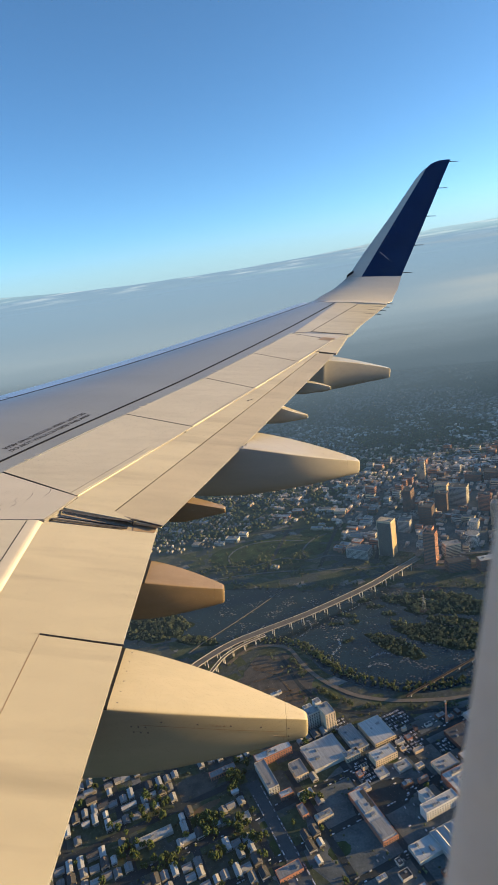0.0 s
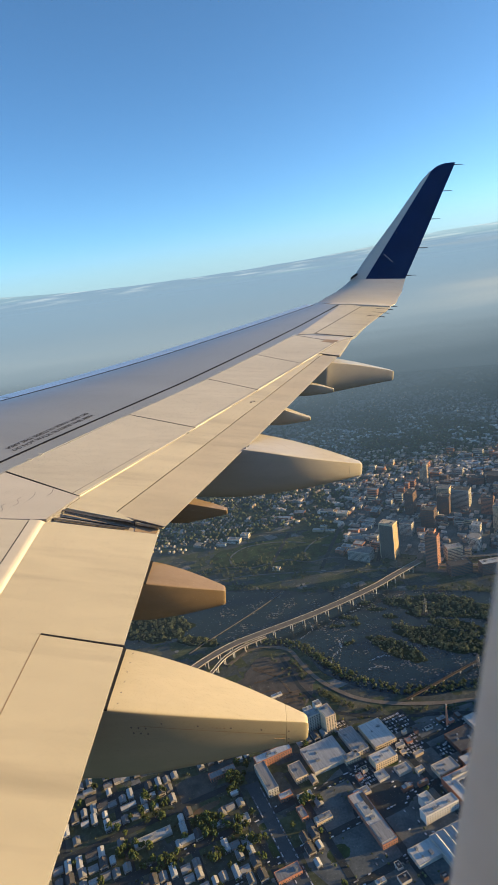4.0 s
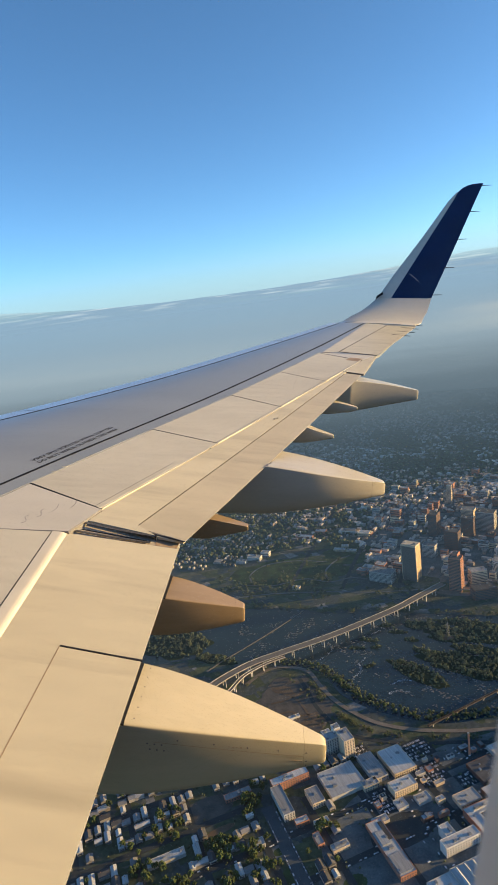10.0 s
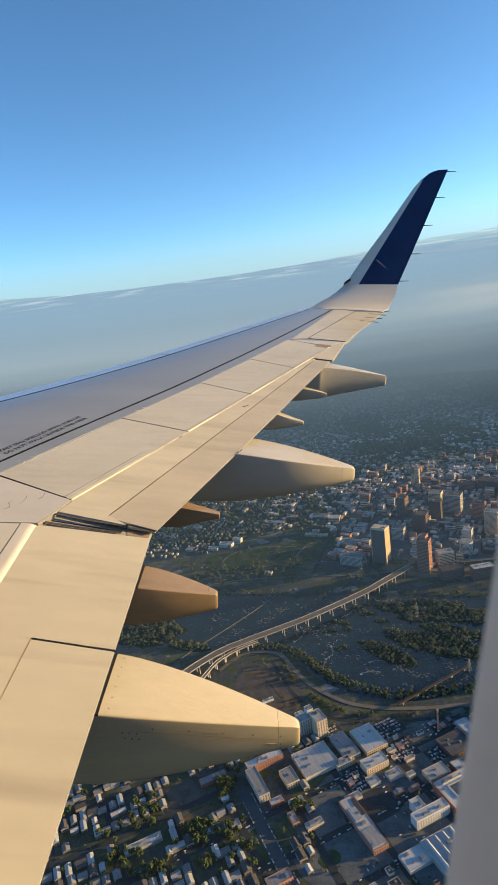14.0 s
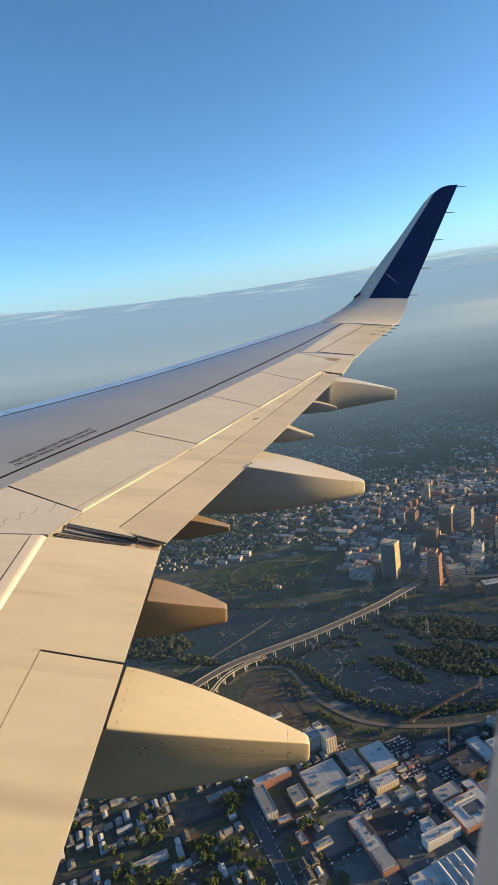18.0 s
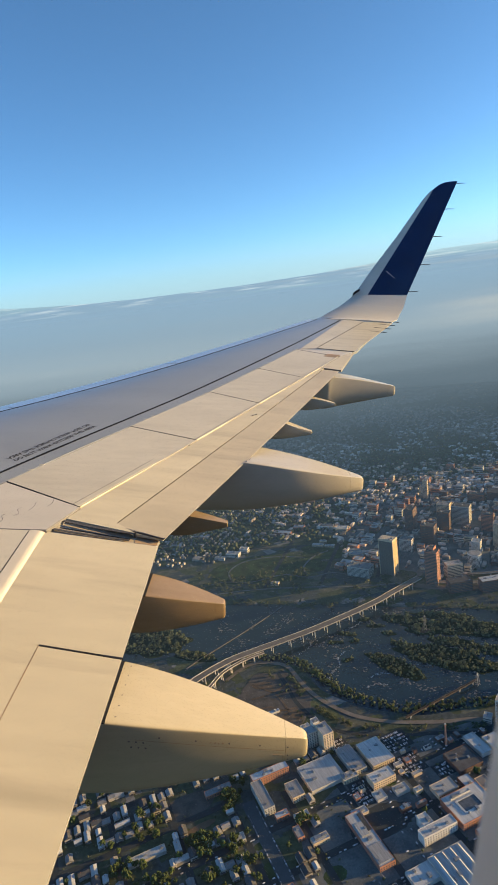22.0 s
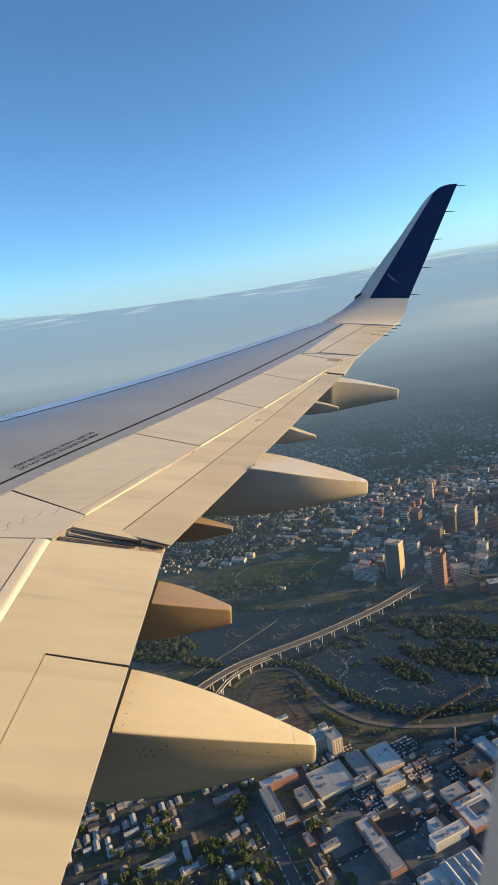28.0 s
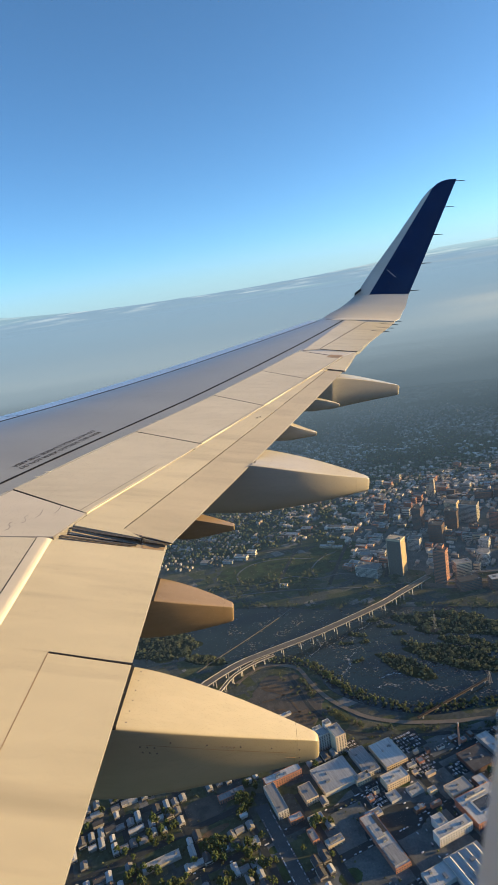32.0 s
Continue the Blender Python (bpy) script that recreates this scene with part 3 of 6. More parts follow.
# winglet: rises from the tip in a curve
def winglet_at(z):
    """Nose x, tail x, y and the paint's border at a height."""
    curve = lambda table: float(np.interp(z, [r[0] for r in table], [r[1] for r in table]))
    nose = curve(((-0.62, 1.62), (-0.41, 2.02), (-0.16, 2.31), (0.32, 2.63), (1.10, 3.20), (1.85, 3.71), (2.06, 3.90), (2.16, 4.06), (2.20, 4.20), (2.215, 4.36)))
    tail = curve(((-0.80, 3.10), (-0.66, 3.30), (-0.47, 3.43), (-0.16, 3.50), (0.70, 3.84), (1.62, 4.19), (2.215, 4.42)))
    y = curve(((-0.80, 12.9), (-0.62, 13.40), (-0.41, 13.66), (-0.16, 13.84), (0.32, 14.03), (1.10, 14.28), (2.215, 14.58)))
    k = y / 13.9
    border = 2.62 + (3.905 - 2.62) * (z + 0.14) / 2.16
    border += (nose - border) * min(max((z - 2.00) / 0.10, 0.0), 1.0)
    return nose * k, tail * k, y, border * k, z * k


def wing_slice(xa, xb, xn, xt, y, z, th, tilt):
    """A thin closed section from xa to xb of a profile from xn to xt; tilt: 0 flat, 1 upright."""
    up, down = [], []
    for i in range(9):
        x = xa + (xb - xa) * i / 8
        u = min(max((x - xn) / (xt - xn), 0), 1)
        h = th * (xt - xn) * (math.sqrt(u + 1e-4) * (1 - u) * 1.7 + 0.05)
        up.append((x, y - h * tilt, z + h * (1 - tilt)))
        down.append((x, y + h * tilt, z - h * (1 - tilt)))
    return up + down[::-1]


heights = [-0.16 + 0.1 * i for i in range(23)] + [2.13, 2.17, 2.2, 2.214]
base = []
for y, xt in ((12.95, 2.99), (13.1, 3.08), (13.25, 3.18)):
    xn = x_nose(y) + 0.05
    base.append(wing_slice(xn, xt - 0.02, xn, xt, y, z_ref(y) - 0.05, 0.05, 0.0))
for z, tilt in ((-0.56, 0.2), (-0.45, 0.4), (-0.34, 0.6), (-0.25, 0.75), (-0.165, 0.85)):
    n_, t_, y_, b_, z_ = winglet_at(z)
    base.append(wing_slice(n_, t_, n_, t_, y_, z_, 0.05, tilt))
winglet = part("winglet", loft(base), M_PAINT, aircraft, "upswept winglet, navy blue with pale leading edge", smooth=True)
white, blue = [], []
for z in heights:
    n_, t_, y_, b_, z_ = winglet_at(z)
    b_ = min(max(b_, n_ + 0.002), t_ - 0.01)
    if z < 2.1:
        white.append(wing_slice(n_, b_ - 0.001, n_, t_, y_, z_, 0.045, 0.95))
    blue.append(wing_slice(b_ if z < 2.08 else n_, t_, n_, t_, y_, z_, 0.045, 0.95))
part("leading_strip", loft(white), M_PAINT, winglet, "pale grey leading edge", smooth=True)
part("blue_panel", loft(blue), M_BLUE, winglet, "navy blue painted panel", smooth=True)
for xa, za, dx, dz in ((2.98, 0.36, 0.05, -0.03), (3.02, 0.33, 0.03, -0.045), (3.06, 0.30, 0.05, -0.03), (3.09, 0.265, 0.03, -0.03), (3.13, 0.235, 0.05, -0.03)):
    part("emblem_bar", rod((xa * 1.01, 13.93, za), ((xa + dx) * 1.01, 13.93, za + dz), 0.007, 0.004, 4), M_WHITE, winglet, "small white emblem stroke")
n_, t_, y_, b_, z_ = winglet_at(-0.12)
part("light_housing", loft([[(n_ - 0.06 + 0.14 * i / 5, y_ - 0.09, z_ - 0.06 + 0.10 * (i / 5) ** 0.7 + dz) for dz in (0, 0.05)] + [(n_ - 0.06 + 0.14 * i / 5, y_ - 0.02, z_ - 0.06 + 0.10 * (i / 5) ** 0.7 + dz) for dz in (0.05, 0)] for i in range(6)]), M_SEAM, winglet, "dark navigation light housing")

# static dischargers on the winglet and the tip's trailing edge
for z in (-0.09, 0.49, 1.085, 1.65, 2.17):
    n_, t_, y_, b_, z_ = winglet_at(z)
    part("static_discharger", rod((t_ - 0.012, y_ - 0.01, z_), (t_ + 0.20, y_ - 0.01, z_ + 0.005), 0.010, 0.005), M_WICK, aircraft)
for i in range(4):
    y = 13.05 - 0.36 * i
    xt = 2.97 + 0.45 * (y - 12.88)
    part("static_discharger", rod((xt - 0.25, y, z_out(xt, y) + 0.012), (xt + 0.09, y - 0.05, z_out(xt, y) - 0.01), 0.011, 0.006), M_WICK, aircraft)

# the cabin round the eye: lining with a window, its sloping reveal, and the hull outside
def rounded(w0, w1, h0, h1, r, y, n=6):
    pts = []
    for cx, cz, a0 in ((w1 - r, h1 - r, 0), (w0 + r, h1 - r, 90), (w0 + r, h0 + r, 180), (w1 - r, h0 + r, 270)):
        pts += [(cx + r * math.cos(radians(a0 + 90 * i / n)), y, cz + r * math.sin(radians(a0 + 90 * i / n))) for i in range(n + 1)]
    return pts


def panel_with_hole(hole, x0, x1, z0, z1, y):
    outer_pts = []
    for px, _, pz in hole:
        cx, cz = (hole[0][0] + hole[14][0]) / 2, (hole[0][2] + hole[14][2]) / 2
        dx, dz = px - cx, pz - cz
        k = min((x1 - cx) / dx if dx > 1e-6 else 1e9, (x0 - cx) / dx if dx < -1e-6 else 1e9, (z1 - cz) / dz if dz > 1e-6 else 1e9, (z0 - cz) / dz if dz < -1e-6 else 1e9)
        outer_pts.append((cx + dx * k, y, cz + dz * k))
    return outer_pts


WIN = (-0.20, 0.094, -0.40, 0.20)
lean = lambda pts: [(x + (0.035 * (z + 0.14) if x > 0 else 0.0), y, z) for x, y, z in pts]
hole_out = lean(rounded(*WIN, 0.07, 0.19))
hole_in = rounded(WIN[0] - 0.03, WIN[1] + 0.03, WIN[2] - 0.03, WIN[3] + 0.03, 0.09, 0.09)
hole_in = lean(hole_in)
edge_in = panel_with_hole(hole_in, -0.9, 0.7, -0.65, 0.45, 0.088)
edge_out = panel_with_hole(hole_out, -0.9, 0.7, -0.65, 0.45, 0.20)
bm = loft([edge_in, hole_in, hole_out, [(x, 0.20, z) for x, y, z in hole_out], edge_out], cap=False)
part("window_lining", bm, M_CABIN, aircraft, "grey plastic window lining", smooth=True)
pane_mat = bpy.data.materials.new("acrylic_pane")
pane_mat.use_nodes = True
pn = pane_mat.node_tree.nodes
pn.remove(pn["Principled BSDF"])
# Faint translucence lifts the dark tones, in place of haze before the land.
clear, dust, blend = pn.new("ShaderNodeBsdfTransparent"), pn.new("ShaderNodeBsdfTranslucent"), pn.new("ShaderNodeMixShader")
dust.inputs[0].default_value = (0.8, 0.82, 0.84, 1)
blend.inputs[0].default_value = 0.006
for a, b in ((clear.outputs[0], blend.inputs[1]), (dust.outputs[0], blend.inputs[2]), (blend.outputs[0], pn["Material Output"].inputs[0])):
    pane_mat.node_tree.links.new(a, b)
pane = part("window_pane", boxes((WIN[0] - 0.02, WIN[1] + 0.02, 0.192, 0.198, WIN[2] - 0.02, WIN[3] + 0.02)), pane_mat, aircraft, "clear, faintly dusty acrylic pane")
pane.visible_shadow = False
# Unseen hull; its paints are kept dark to cut bounce onto the fairings.
M_HULL = material("dark_hull_paint", (0.10, 0.11, 0.13), 0.35, vary=0.05, scale=0.8, bump=0.02, bump_scale=0.002)
M_BELLY = material("hull_belly_paint", (0.010, 0.020, 0.065), 0.4, vary=0.08, scale=0.8)


def hull(radius, x0, x1, window, mats):
    """The tube of the fuselage, with an opening at the window."""
    xs = [x0 + (x1 - x0) * i / 24 for i in range(25)]
    xs = sorted([x for x in xs if abs(x) > 0.75] + [-0.55, -0.34, 0.24, 0.45])
    bm = bmesh.new()
    n = 48
    ring = []
    for x in xs:
        slim = 1.0 if x < 9 else 1.0 - 0.8 * ((x - 9) / (x1 - 9)) ** 1.6
        ring.append([bm.verts.new((x, -1.78 * slim - 1.78 * (1 - slim) + radius * slim * math.cos(2 * math.pi * i / n), -0.35 + 0.6 * (1 - slim) + radius * slim * math.sin(2 * math.pi * i / n))) for i in range(n)])
    for k, (p, q) in enumerate(zip(ring, ring[1:])):
        for i in range(n):
            j = (i + 1) % n
            mid = sum((v.co for v in (p[i], p[j], q[j], q[i])), Vector()) / 4
            if window and mid.y > 0 and -0.42 < mid.x < 0.35 and -0.62 < mid.z < 0.40:
                continue
            f = bm.faces.new((p[i], p[j], q[j], q[i]))
            f.material_index = 1 if mid.z < -0.7 else 0
    for r in (ring[0], ring[-1]):
        bm.faces.new(r)
    return bm


part("fuselage", hull(1.985, -16.0, 20.0, True, None), [M_HULL, M_BELLY], aircraft, "pale grey fuselage side", smooth=True)
part("cabin_lining", hull(1.86, -5.0, 5.0, True, None), [M_CABIN, M_CABIN], aircraft, "grey cabin lining")


# ---- the distance: haze and a bank of cloud painted round the horizon ----
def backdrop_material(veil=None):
    """Haze and cloud painted by height as glow; as a veil it is a thin glowing sheet, clear at the ground, that stands
    for the air before the far land.
    veil: the height where the far haze begins, the height of full density, least and most density, strength of the pale
    layer."""
    m = bpy.data.materials.new("painted_haze_veil" if veil else "painted_hazy_distance")
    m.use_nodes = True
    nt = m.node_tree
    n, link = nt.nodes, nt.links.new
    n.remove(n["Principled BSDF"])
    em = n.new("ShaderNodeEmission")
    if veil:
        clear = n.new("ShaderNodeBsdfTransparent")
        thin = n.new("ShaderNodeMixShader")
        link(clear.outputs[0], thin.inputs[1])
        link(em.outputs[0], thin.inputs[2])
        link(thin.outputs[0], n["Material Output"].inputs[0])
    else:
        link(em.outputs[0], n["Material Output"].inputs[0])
    tc = n.new("ShaderNodeTexCoord")
    sep = n.new("ShaderNodeSeparateXYZ")
    link(tc.outputs["Object"], sep.inputs[0])
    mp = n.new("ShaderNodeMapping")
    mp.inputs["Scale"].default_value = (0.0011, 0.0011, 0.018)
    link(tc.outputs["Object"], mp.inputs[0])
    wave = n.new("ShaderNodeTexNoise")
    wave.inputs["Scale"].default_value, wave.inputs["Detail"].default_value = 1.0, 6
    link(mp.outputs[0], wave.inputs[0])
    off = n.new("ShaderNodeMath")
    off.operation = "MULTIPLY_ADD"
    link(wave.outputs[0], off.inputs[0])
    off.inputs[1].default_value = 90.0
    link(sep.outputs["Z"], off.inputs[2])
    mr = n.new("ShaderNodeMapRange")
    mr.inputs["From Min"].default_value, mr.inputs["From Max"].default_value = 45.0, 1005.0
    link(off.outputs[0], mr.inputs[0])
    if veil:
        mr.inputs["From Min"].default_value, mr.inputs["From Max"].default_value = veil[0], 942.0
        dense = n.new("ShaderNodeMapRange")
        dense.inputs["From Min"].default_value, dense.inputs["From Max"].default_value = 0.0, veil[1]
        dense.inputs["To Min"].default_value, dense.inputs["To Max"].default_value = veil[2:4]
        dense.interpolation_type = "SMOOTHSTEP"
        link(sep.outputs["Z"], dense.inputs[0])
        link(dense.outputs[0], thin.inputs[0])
    # Haze is painted by height into the glow: dark low down, paler above.
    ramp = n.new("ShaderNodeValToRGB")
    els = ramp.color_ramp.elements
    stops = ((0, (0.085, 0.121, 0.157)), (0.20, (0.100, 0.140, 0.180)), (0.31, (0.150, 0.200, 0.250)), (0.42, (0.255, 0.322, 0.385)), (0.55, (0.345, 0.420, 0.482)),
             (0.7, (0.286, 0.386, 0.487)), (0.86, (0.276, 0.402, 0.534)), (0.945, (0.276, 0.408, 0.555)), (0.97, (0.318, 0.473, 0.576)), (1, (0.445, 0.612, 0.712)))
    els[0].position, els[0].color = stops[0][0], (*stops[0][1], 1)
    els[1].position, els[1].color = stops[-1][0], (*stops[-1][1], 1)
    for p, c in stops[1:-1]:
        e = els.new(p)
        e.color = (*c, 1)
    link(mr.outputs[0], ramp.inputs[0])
    # thin bright streaks near the top of the bank
    mp2 = n.new("ShaderNodeMapping")
    mp2.inputs["Scale"].default_value = (0.0035, 0.0035, 0.085)
    link(tc.outputs["Object"], mp2.inputs[0])
    wisps = n.new("ShaderNodeTexNoise")
    wisps.inputs["Scale"].default_value, wisps.inputs["Detail"].default_value = 1.0, 8
    link(mp2.outputs[0], wisps.inputs[0])
    keen = n.new("ShaderNodeMapRange")
    keen.inputs["From Min"].default_value, keen.inputs["From Max"].default_value = 0.52, 0.70
    link(wisps.outputs[0], keen.inputs[0])
    high = n.new("ShaderNodeMapRange")
    high.inputs["From Min"].default_value, high.inputs["From Max"].default_value = -120.0, 0.0
    high.inputs["To Max"].default_value = 0.62
    rim = n.new("ShaderNodeAttribute")
    rim.attribute_name = "below_top"
    link(rim.outputs["Fac"], high.inputs[0])
    both = n.new("ShaderNodeMath")
    both.operation = "MULTIPLY"
    link(keen.outputs[0], both.inputs[0])
    link(high.outputs[0], both.inputs[1])
    white = n.new("ShaderNodeMix")
    white.data_type = "RGBA"
    white.inputs["B"].default_value = (0.82, 0.90, 0.95, 1)
    link(both.outputs[0], white.inputs["Factor"])
    link(ramp.outputs[0], white.inputs["A"])
    # long pale streaks painted in the haze below
    mp3 = n.new("ShaderNodeMapping")
    mp3.inputs["Scale"].default_value = (0.00055, 0.00055, 0.024)
    link(tc.outputs["Object"], mp3.inputs[0])
    bands = n.new("ShaderNodeTexNoise")
    bands.inputs["Scale"].default_value, bands.inputs["Detail"].default_value = 1.0, 5
    link(mp3.outputs[0], bands.inputs[0])
    soft_band = n.new("ShaderNodeMapRange")
    soft_band.inputs["From Min"].default_value, soft_band.inputs["From Max"].default_value = 0.57, 0.80
    soft_band.inputs["To Max"].default_value = 0.55
    link(bands.outputs[0], soft_band.inputs[0])
    low = n.new("ShaderNodeMapRange")
    low.inputs["From Min"].default_value, low.inputs["From Max"].default_value = 430.0, 640.0
    link(sep.outputs["Z"], low.inputs[0])
    band_mix = n.new("ShaderNodeMath")
    band_mix.operation = "MULTIPLY"
    link(soft_band.outputs[0], band_mix.inputs[0])
    link(low.outputs[0], band_mix.inputs[1])
    factor = band_mix
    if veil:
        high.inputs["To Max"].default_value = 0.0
        # one soft pale layer painted into the haze, on the sun's side
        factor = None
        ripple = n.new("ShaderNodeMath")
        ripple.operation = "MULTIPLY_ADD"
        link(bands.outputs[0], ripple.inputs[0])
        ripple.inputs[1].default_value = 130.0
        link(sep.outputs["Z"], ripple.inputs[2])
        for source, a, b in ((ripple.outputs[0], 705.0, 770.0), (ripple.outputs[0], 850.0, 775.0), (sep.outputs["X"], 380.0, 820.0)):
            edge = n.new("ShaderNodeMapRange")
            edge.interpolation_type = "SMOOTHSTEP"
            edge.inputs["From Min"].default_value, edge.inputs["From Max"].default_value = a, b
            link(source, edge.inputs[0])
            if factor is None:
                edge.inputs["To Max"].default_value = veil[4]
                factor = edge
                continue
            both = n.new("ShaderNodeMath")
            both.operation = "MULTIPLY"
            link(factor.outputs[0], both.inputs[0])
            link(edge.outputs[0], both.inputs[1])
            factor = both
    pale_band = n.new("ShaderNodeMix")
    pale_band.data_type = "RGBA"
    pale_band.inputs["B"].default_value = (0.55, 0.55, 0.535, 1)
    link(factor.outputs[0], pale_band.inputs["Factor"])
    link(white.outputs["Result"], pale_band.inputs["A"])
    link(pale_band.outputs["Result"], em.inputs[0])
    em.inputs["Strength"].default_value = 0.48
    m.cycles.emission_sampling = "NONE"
    return m


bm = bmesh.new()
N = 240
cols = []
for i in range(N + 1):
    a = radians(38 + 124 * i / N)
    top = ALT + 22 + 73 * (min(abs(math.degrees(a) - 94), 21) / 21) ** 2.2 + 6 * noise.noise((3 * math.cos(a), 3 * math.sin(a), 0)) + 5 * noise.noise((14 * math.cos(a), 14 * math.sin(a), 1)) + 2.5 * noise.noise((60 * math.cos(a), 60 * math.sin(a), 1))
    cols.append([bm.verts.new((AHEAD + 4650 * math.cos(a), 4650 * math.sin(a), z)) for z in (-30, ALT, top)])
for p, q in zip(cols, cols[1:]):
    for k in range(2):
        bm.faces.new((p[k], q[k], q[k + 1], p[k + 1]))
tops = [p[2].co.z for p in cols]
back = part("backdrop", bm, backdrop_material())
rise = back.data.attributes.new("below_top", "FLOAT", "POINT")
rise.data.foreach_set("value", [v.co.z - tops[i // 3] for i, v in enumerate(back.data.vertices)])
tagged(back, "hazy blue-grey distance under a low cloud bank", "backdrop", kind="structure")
# Glowing see-through sheet that paints pale haze over the low sky.
glow = bpy.data.materials.new("painted_upper_haze")
glow.use_nodes = True
gn, gl = glow.node_tree.nodes, glow.node_tree.links.new
gn.remove(gn["Principled BSDF"])
g_em, g_clear, g_mix = gn.new("ShaderNodeEmission"), gn.new("ShaderNodeBsdfTransparent"), gn.new("ShaderNodeMixShader")
g_em.inputs[0].default_value, g_em.inputs[1].default_value = (0.45, 0.67, 0.82, 1), 0.48
g_at, g_fade = gn.new("ShaderNodeAttribute"), gn.new("ShaderNodeMapRange")
g_at.attribute_name = "thickness"
g_fade.interpolation_type = "SMOOTHSTEP"
g_fade.inputs["To Max"].default_value = 0.72
for a, b in ((g_at.outputs["Fac"], g_fade.inputs[0]), (g_fade.outputs[0], g_mix.inputs[0]), (g_clear.outputs[0], g_mix.inputs[1]), (g_em.outputs[0], g_mix.inputs[2]), (g_mix.outputs[0], gn["Material Output"].inputs[0])):
    gl(a, b)
glow.cycles.emission_sampling = "NONE"
bm = bmesh.new()
cols = []
for i in range(61):
    a = radians(38 + 124 * i / 60)
    cols.append([bm.verts.new((AHEAD + 4660 * math.cos(a), 4660 * math.sin(a), ALT + z)) for z in (-30, 400)])
for p, q in zip(cols, cols[1:]):
    bm.faces.new((p[0], q[0], q[1], p[1]))
haze = part("backdrop", bm, glow)
haze.data.attributes.new("thickness", "FLOAT", "POINT").data.foreach_set("value", [1.0 - i % 2 for i in range(len(haze.data.vertices))])
tagged(haze, "pale blue haze over the cloud bank", "backdrop", kind="structure")
# Two see-through glowing sheets; their colour paints haze over the land behind.
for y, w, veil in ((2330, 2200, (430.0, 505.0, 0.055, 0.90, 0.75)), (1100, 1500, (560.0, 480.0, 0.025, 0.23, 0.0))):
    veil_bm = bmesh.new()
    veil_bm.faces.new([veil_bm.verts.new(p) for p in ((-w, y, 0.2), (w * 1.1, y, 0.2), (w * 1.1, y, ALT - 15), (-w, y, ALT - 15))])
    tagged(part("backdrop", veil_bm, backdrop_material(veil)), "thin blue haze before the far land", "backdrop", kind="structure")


# ---- the land: materials ----
def ground_material():
    """Plots of grass, asphalt, bare soil and paving, with grain and stains."""
    m = bpy.data.materials.new("town_ground")
    m.use_nodes = True
    nt = m.node_tree
    n, link = nt.nodes, nt.links.new
    b = n["Principled BSDF"]
    b.inputs["Roughness"].default_value = 0.95
    b.inputs["Specular IOR Level"].default_value = 0.1
    tc = n.new("ShaderNodeTexCoord")
    mp = n.new("ShaderNodeMapping")
    mp.inputs["Rotation"].default_value = (0, 0, radians(-22))
    mp.inputs["Scale"].default_value = (1 / 34, 1 / 26, 1)
    link(tc.outputs["Object"], mp.inputs[0])
    vor = n.new("ShaderNodeTexVoronoi")
    vor.distance = "CHEBYCHEV"
    vor.inputs["Scale"].default_value, vor.inputs["Randomness"].default_value = 1.0, 0.75
    link(mp.outputs[0], vor.inputs["Vector"])
    sep = n.new("ShaderNodeSeparateColor")
    link(vor.outputs["Color"], sep.inputs[0])
    ramp = n.new("ShaderNodeValToRGB")
    ramp.color_ramp.interpolation = "CONSTANT"
    els = ramp.color_ramp.elements
    els[0].color, els[1].position, els[1].color = (0.044, 0.052, 0.030, 1), 0.30, (0.045, 0.052, 0.050, 1)
    for p, c in ((0.68, (0.058, 0.066, 0.036, 1)), (0.78, (0.074, 0.074, 0.054, 1)), (0.955, (0.13, 0.125, 0.115, 1))):
        e = els.new(p)
        e.color = c
    link(sep.outputs[0], ramp.inputs[0])
    big, fine = n.new("ShaderNodeTexNoise"), n.new("ShaderNodeTexNoise")
    big.inputs["Scale"].default_value, big.inputs["Detail"].default_value = 0.008, 6
    fine.inputs["Scale"].default_value, fine.inputs["Detail"].default_value = 0.12, 6
    link(tc.outputs["Object"], big.inputs[0])
    link(tc.outputs["Object"], fine.inputs[0])
    green = n.new("ShaderNodeMix")
    green.data_type = "RGBA"
    green.inputs["B"].default_value = (0.044, 0.050, 0.030, 1)
    cut = n.new("ShaderNodeMapRange")
    cut.inputs["From Min"].default_value, cut.inputs["From Max"].default_value = 0.52, 0.62
    link(big.outputs[0], cut.inputs[0])
    link(cut.outputs[0], green.inputs["Factor"])
    link(ramp.outputs[0], green.inputs["A"])
    tone = n.new("ShaderNodeMix")
    tone.data_type, tone.blend_type = "RGBA", "MULTIPLY"
    tone.inputs["Factor"].default_value = 0.75
    link(green.outputs["Result"], tone.inputs["A"])
    link(fine.outputs[0], tone.inputs["B"])
    gain = n.new("ShaderNodeHueSaturation")
    gain.inputs["Value"].default_value = 2.7
    link(tone.outputs["Result"], gain.inputs["Color"])
    link(gain.outputs[0], b.inputs["Base Color"])
    return m


M_GROUND = ground_material()
M_WATER = material("river_water", (0.014, 0.032, 0.045), 0.26, vary=0.2, scale=0.02, bump=0.3, bump_scale=0.5)
M_ASPH = material("asphalt", (0.053, 0.061, 0.062), 0.9, vary=0.15, scale=0.05, spec=0.2)
M_AVE = material("avenue_asphalt", (0.085, 0.10, 0.108), 0.8, vary=0.12, scale=0.04, spec=0.3)
M_PAVE = material("town_paving", (0.165, 0.175, 0.17), 0.9, vary=0.3, scale=0.03, second=(0.080, 0.090, 0.090), spec=0.2)
M_ROAD = material("concrete_road", (0.215, 0.185, 0.150), 0.85, vary=0.12, scale=0.05, spec=0.2)
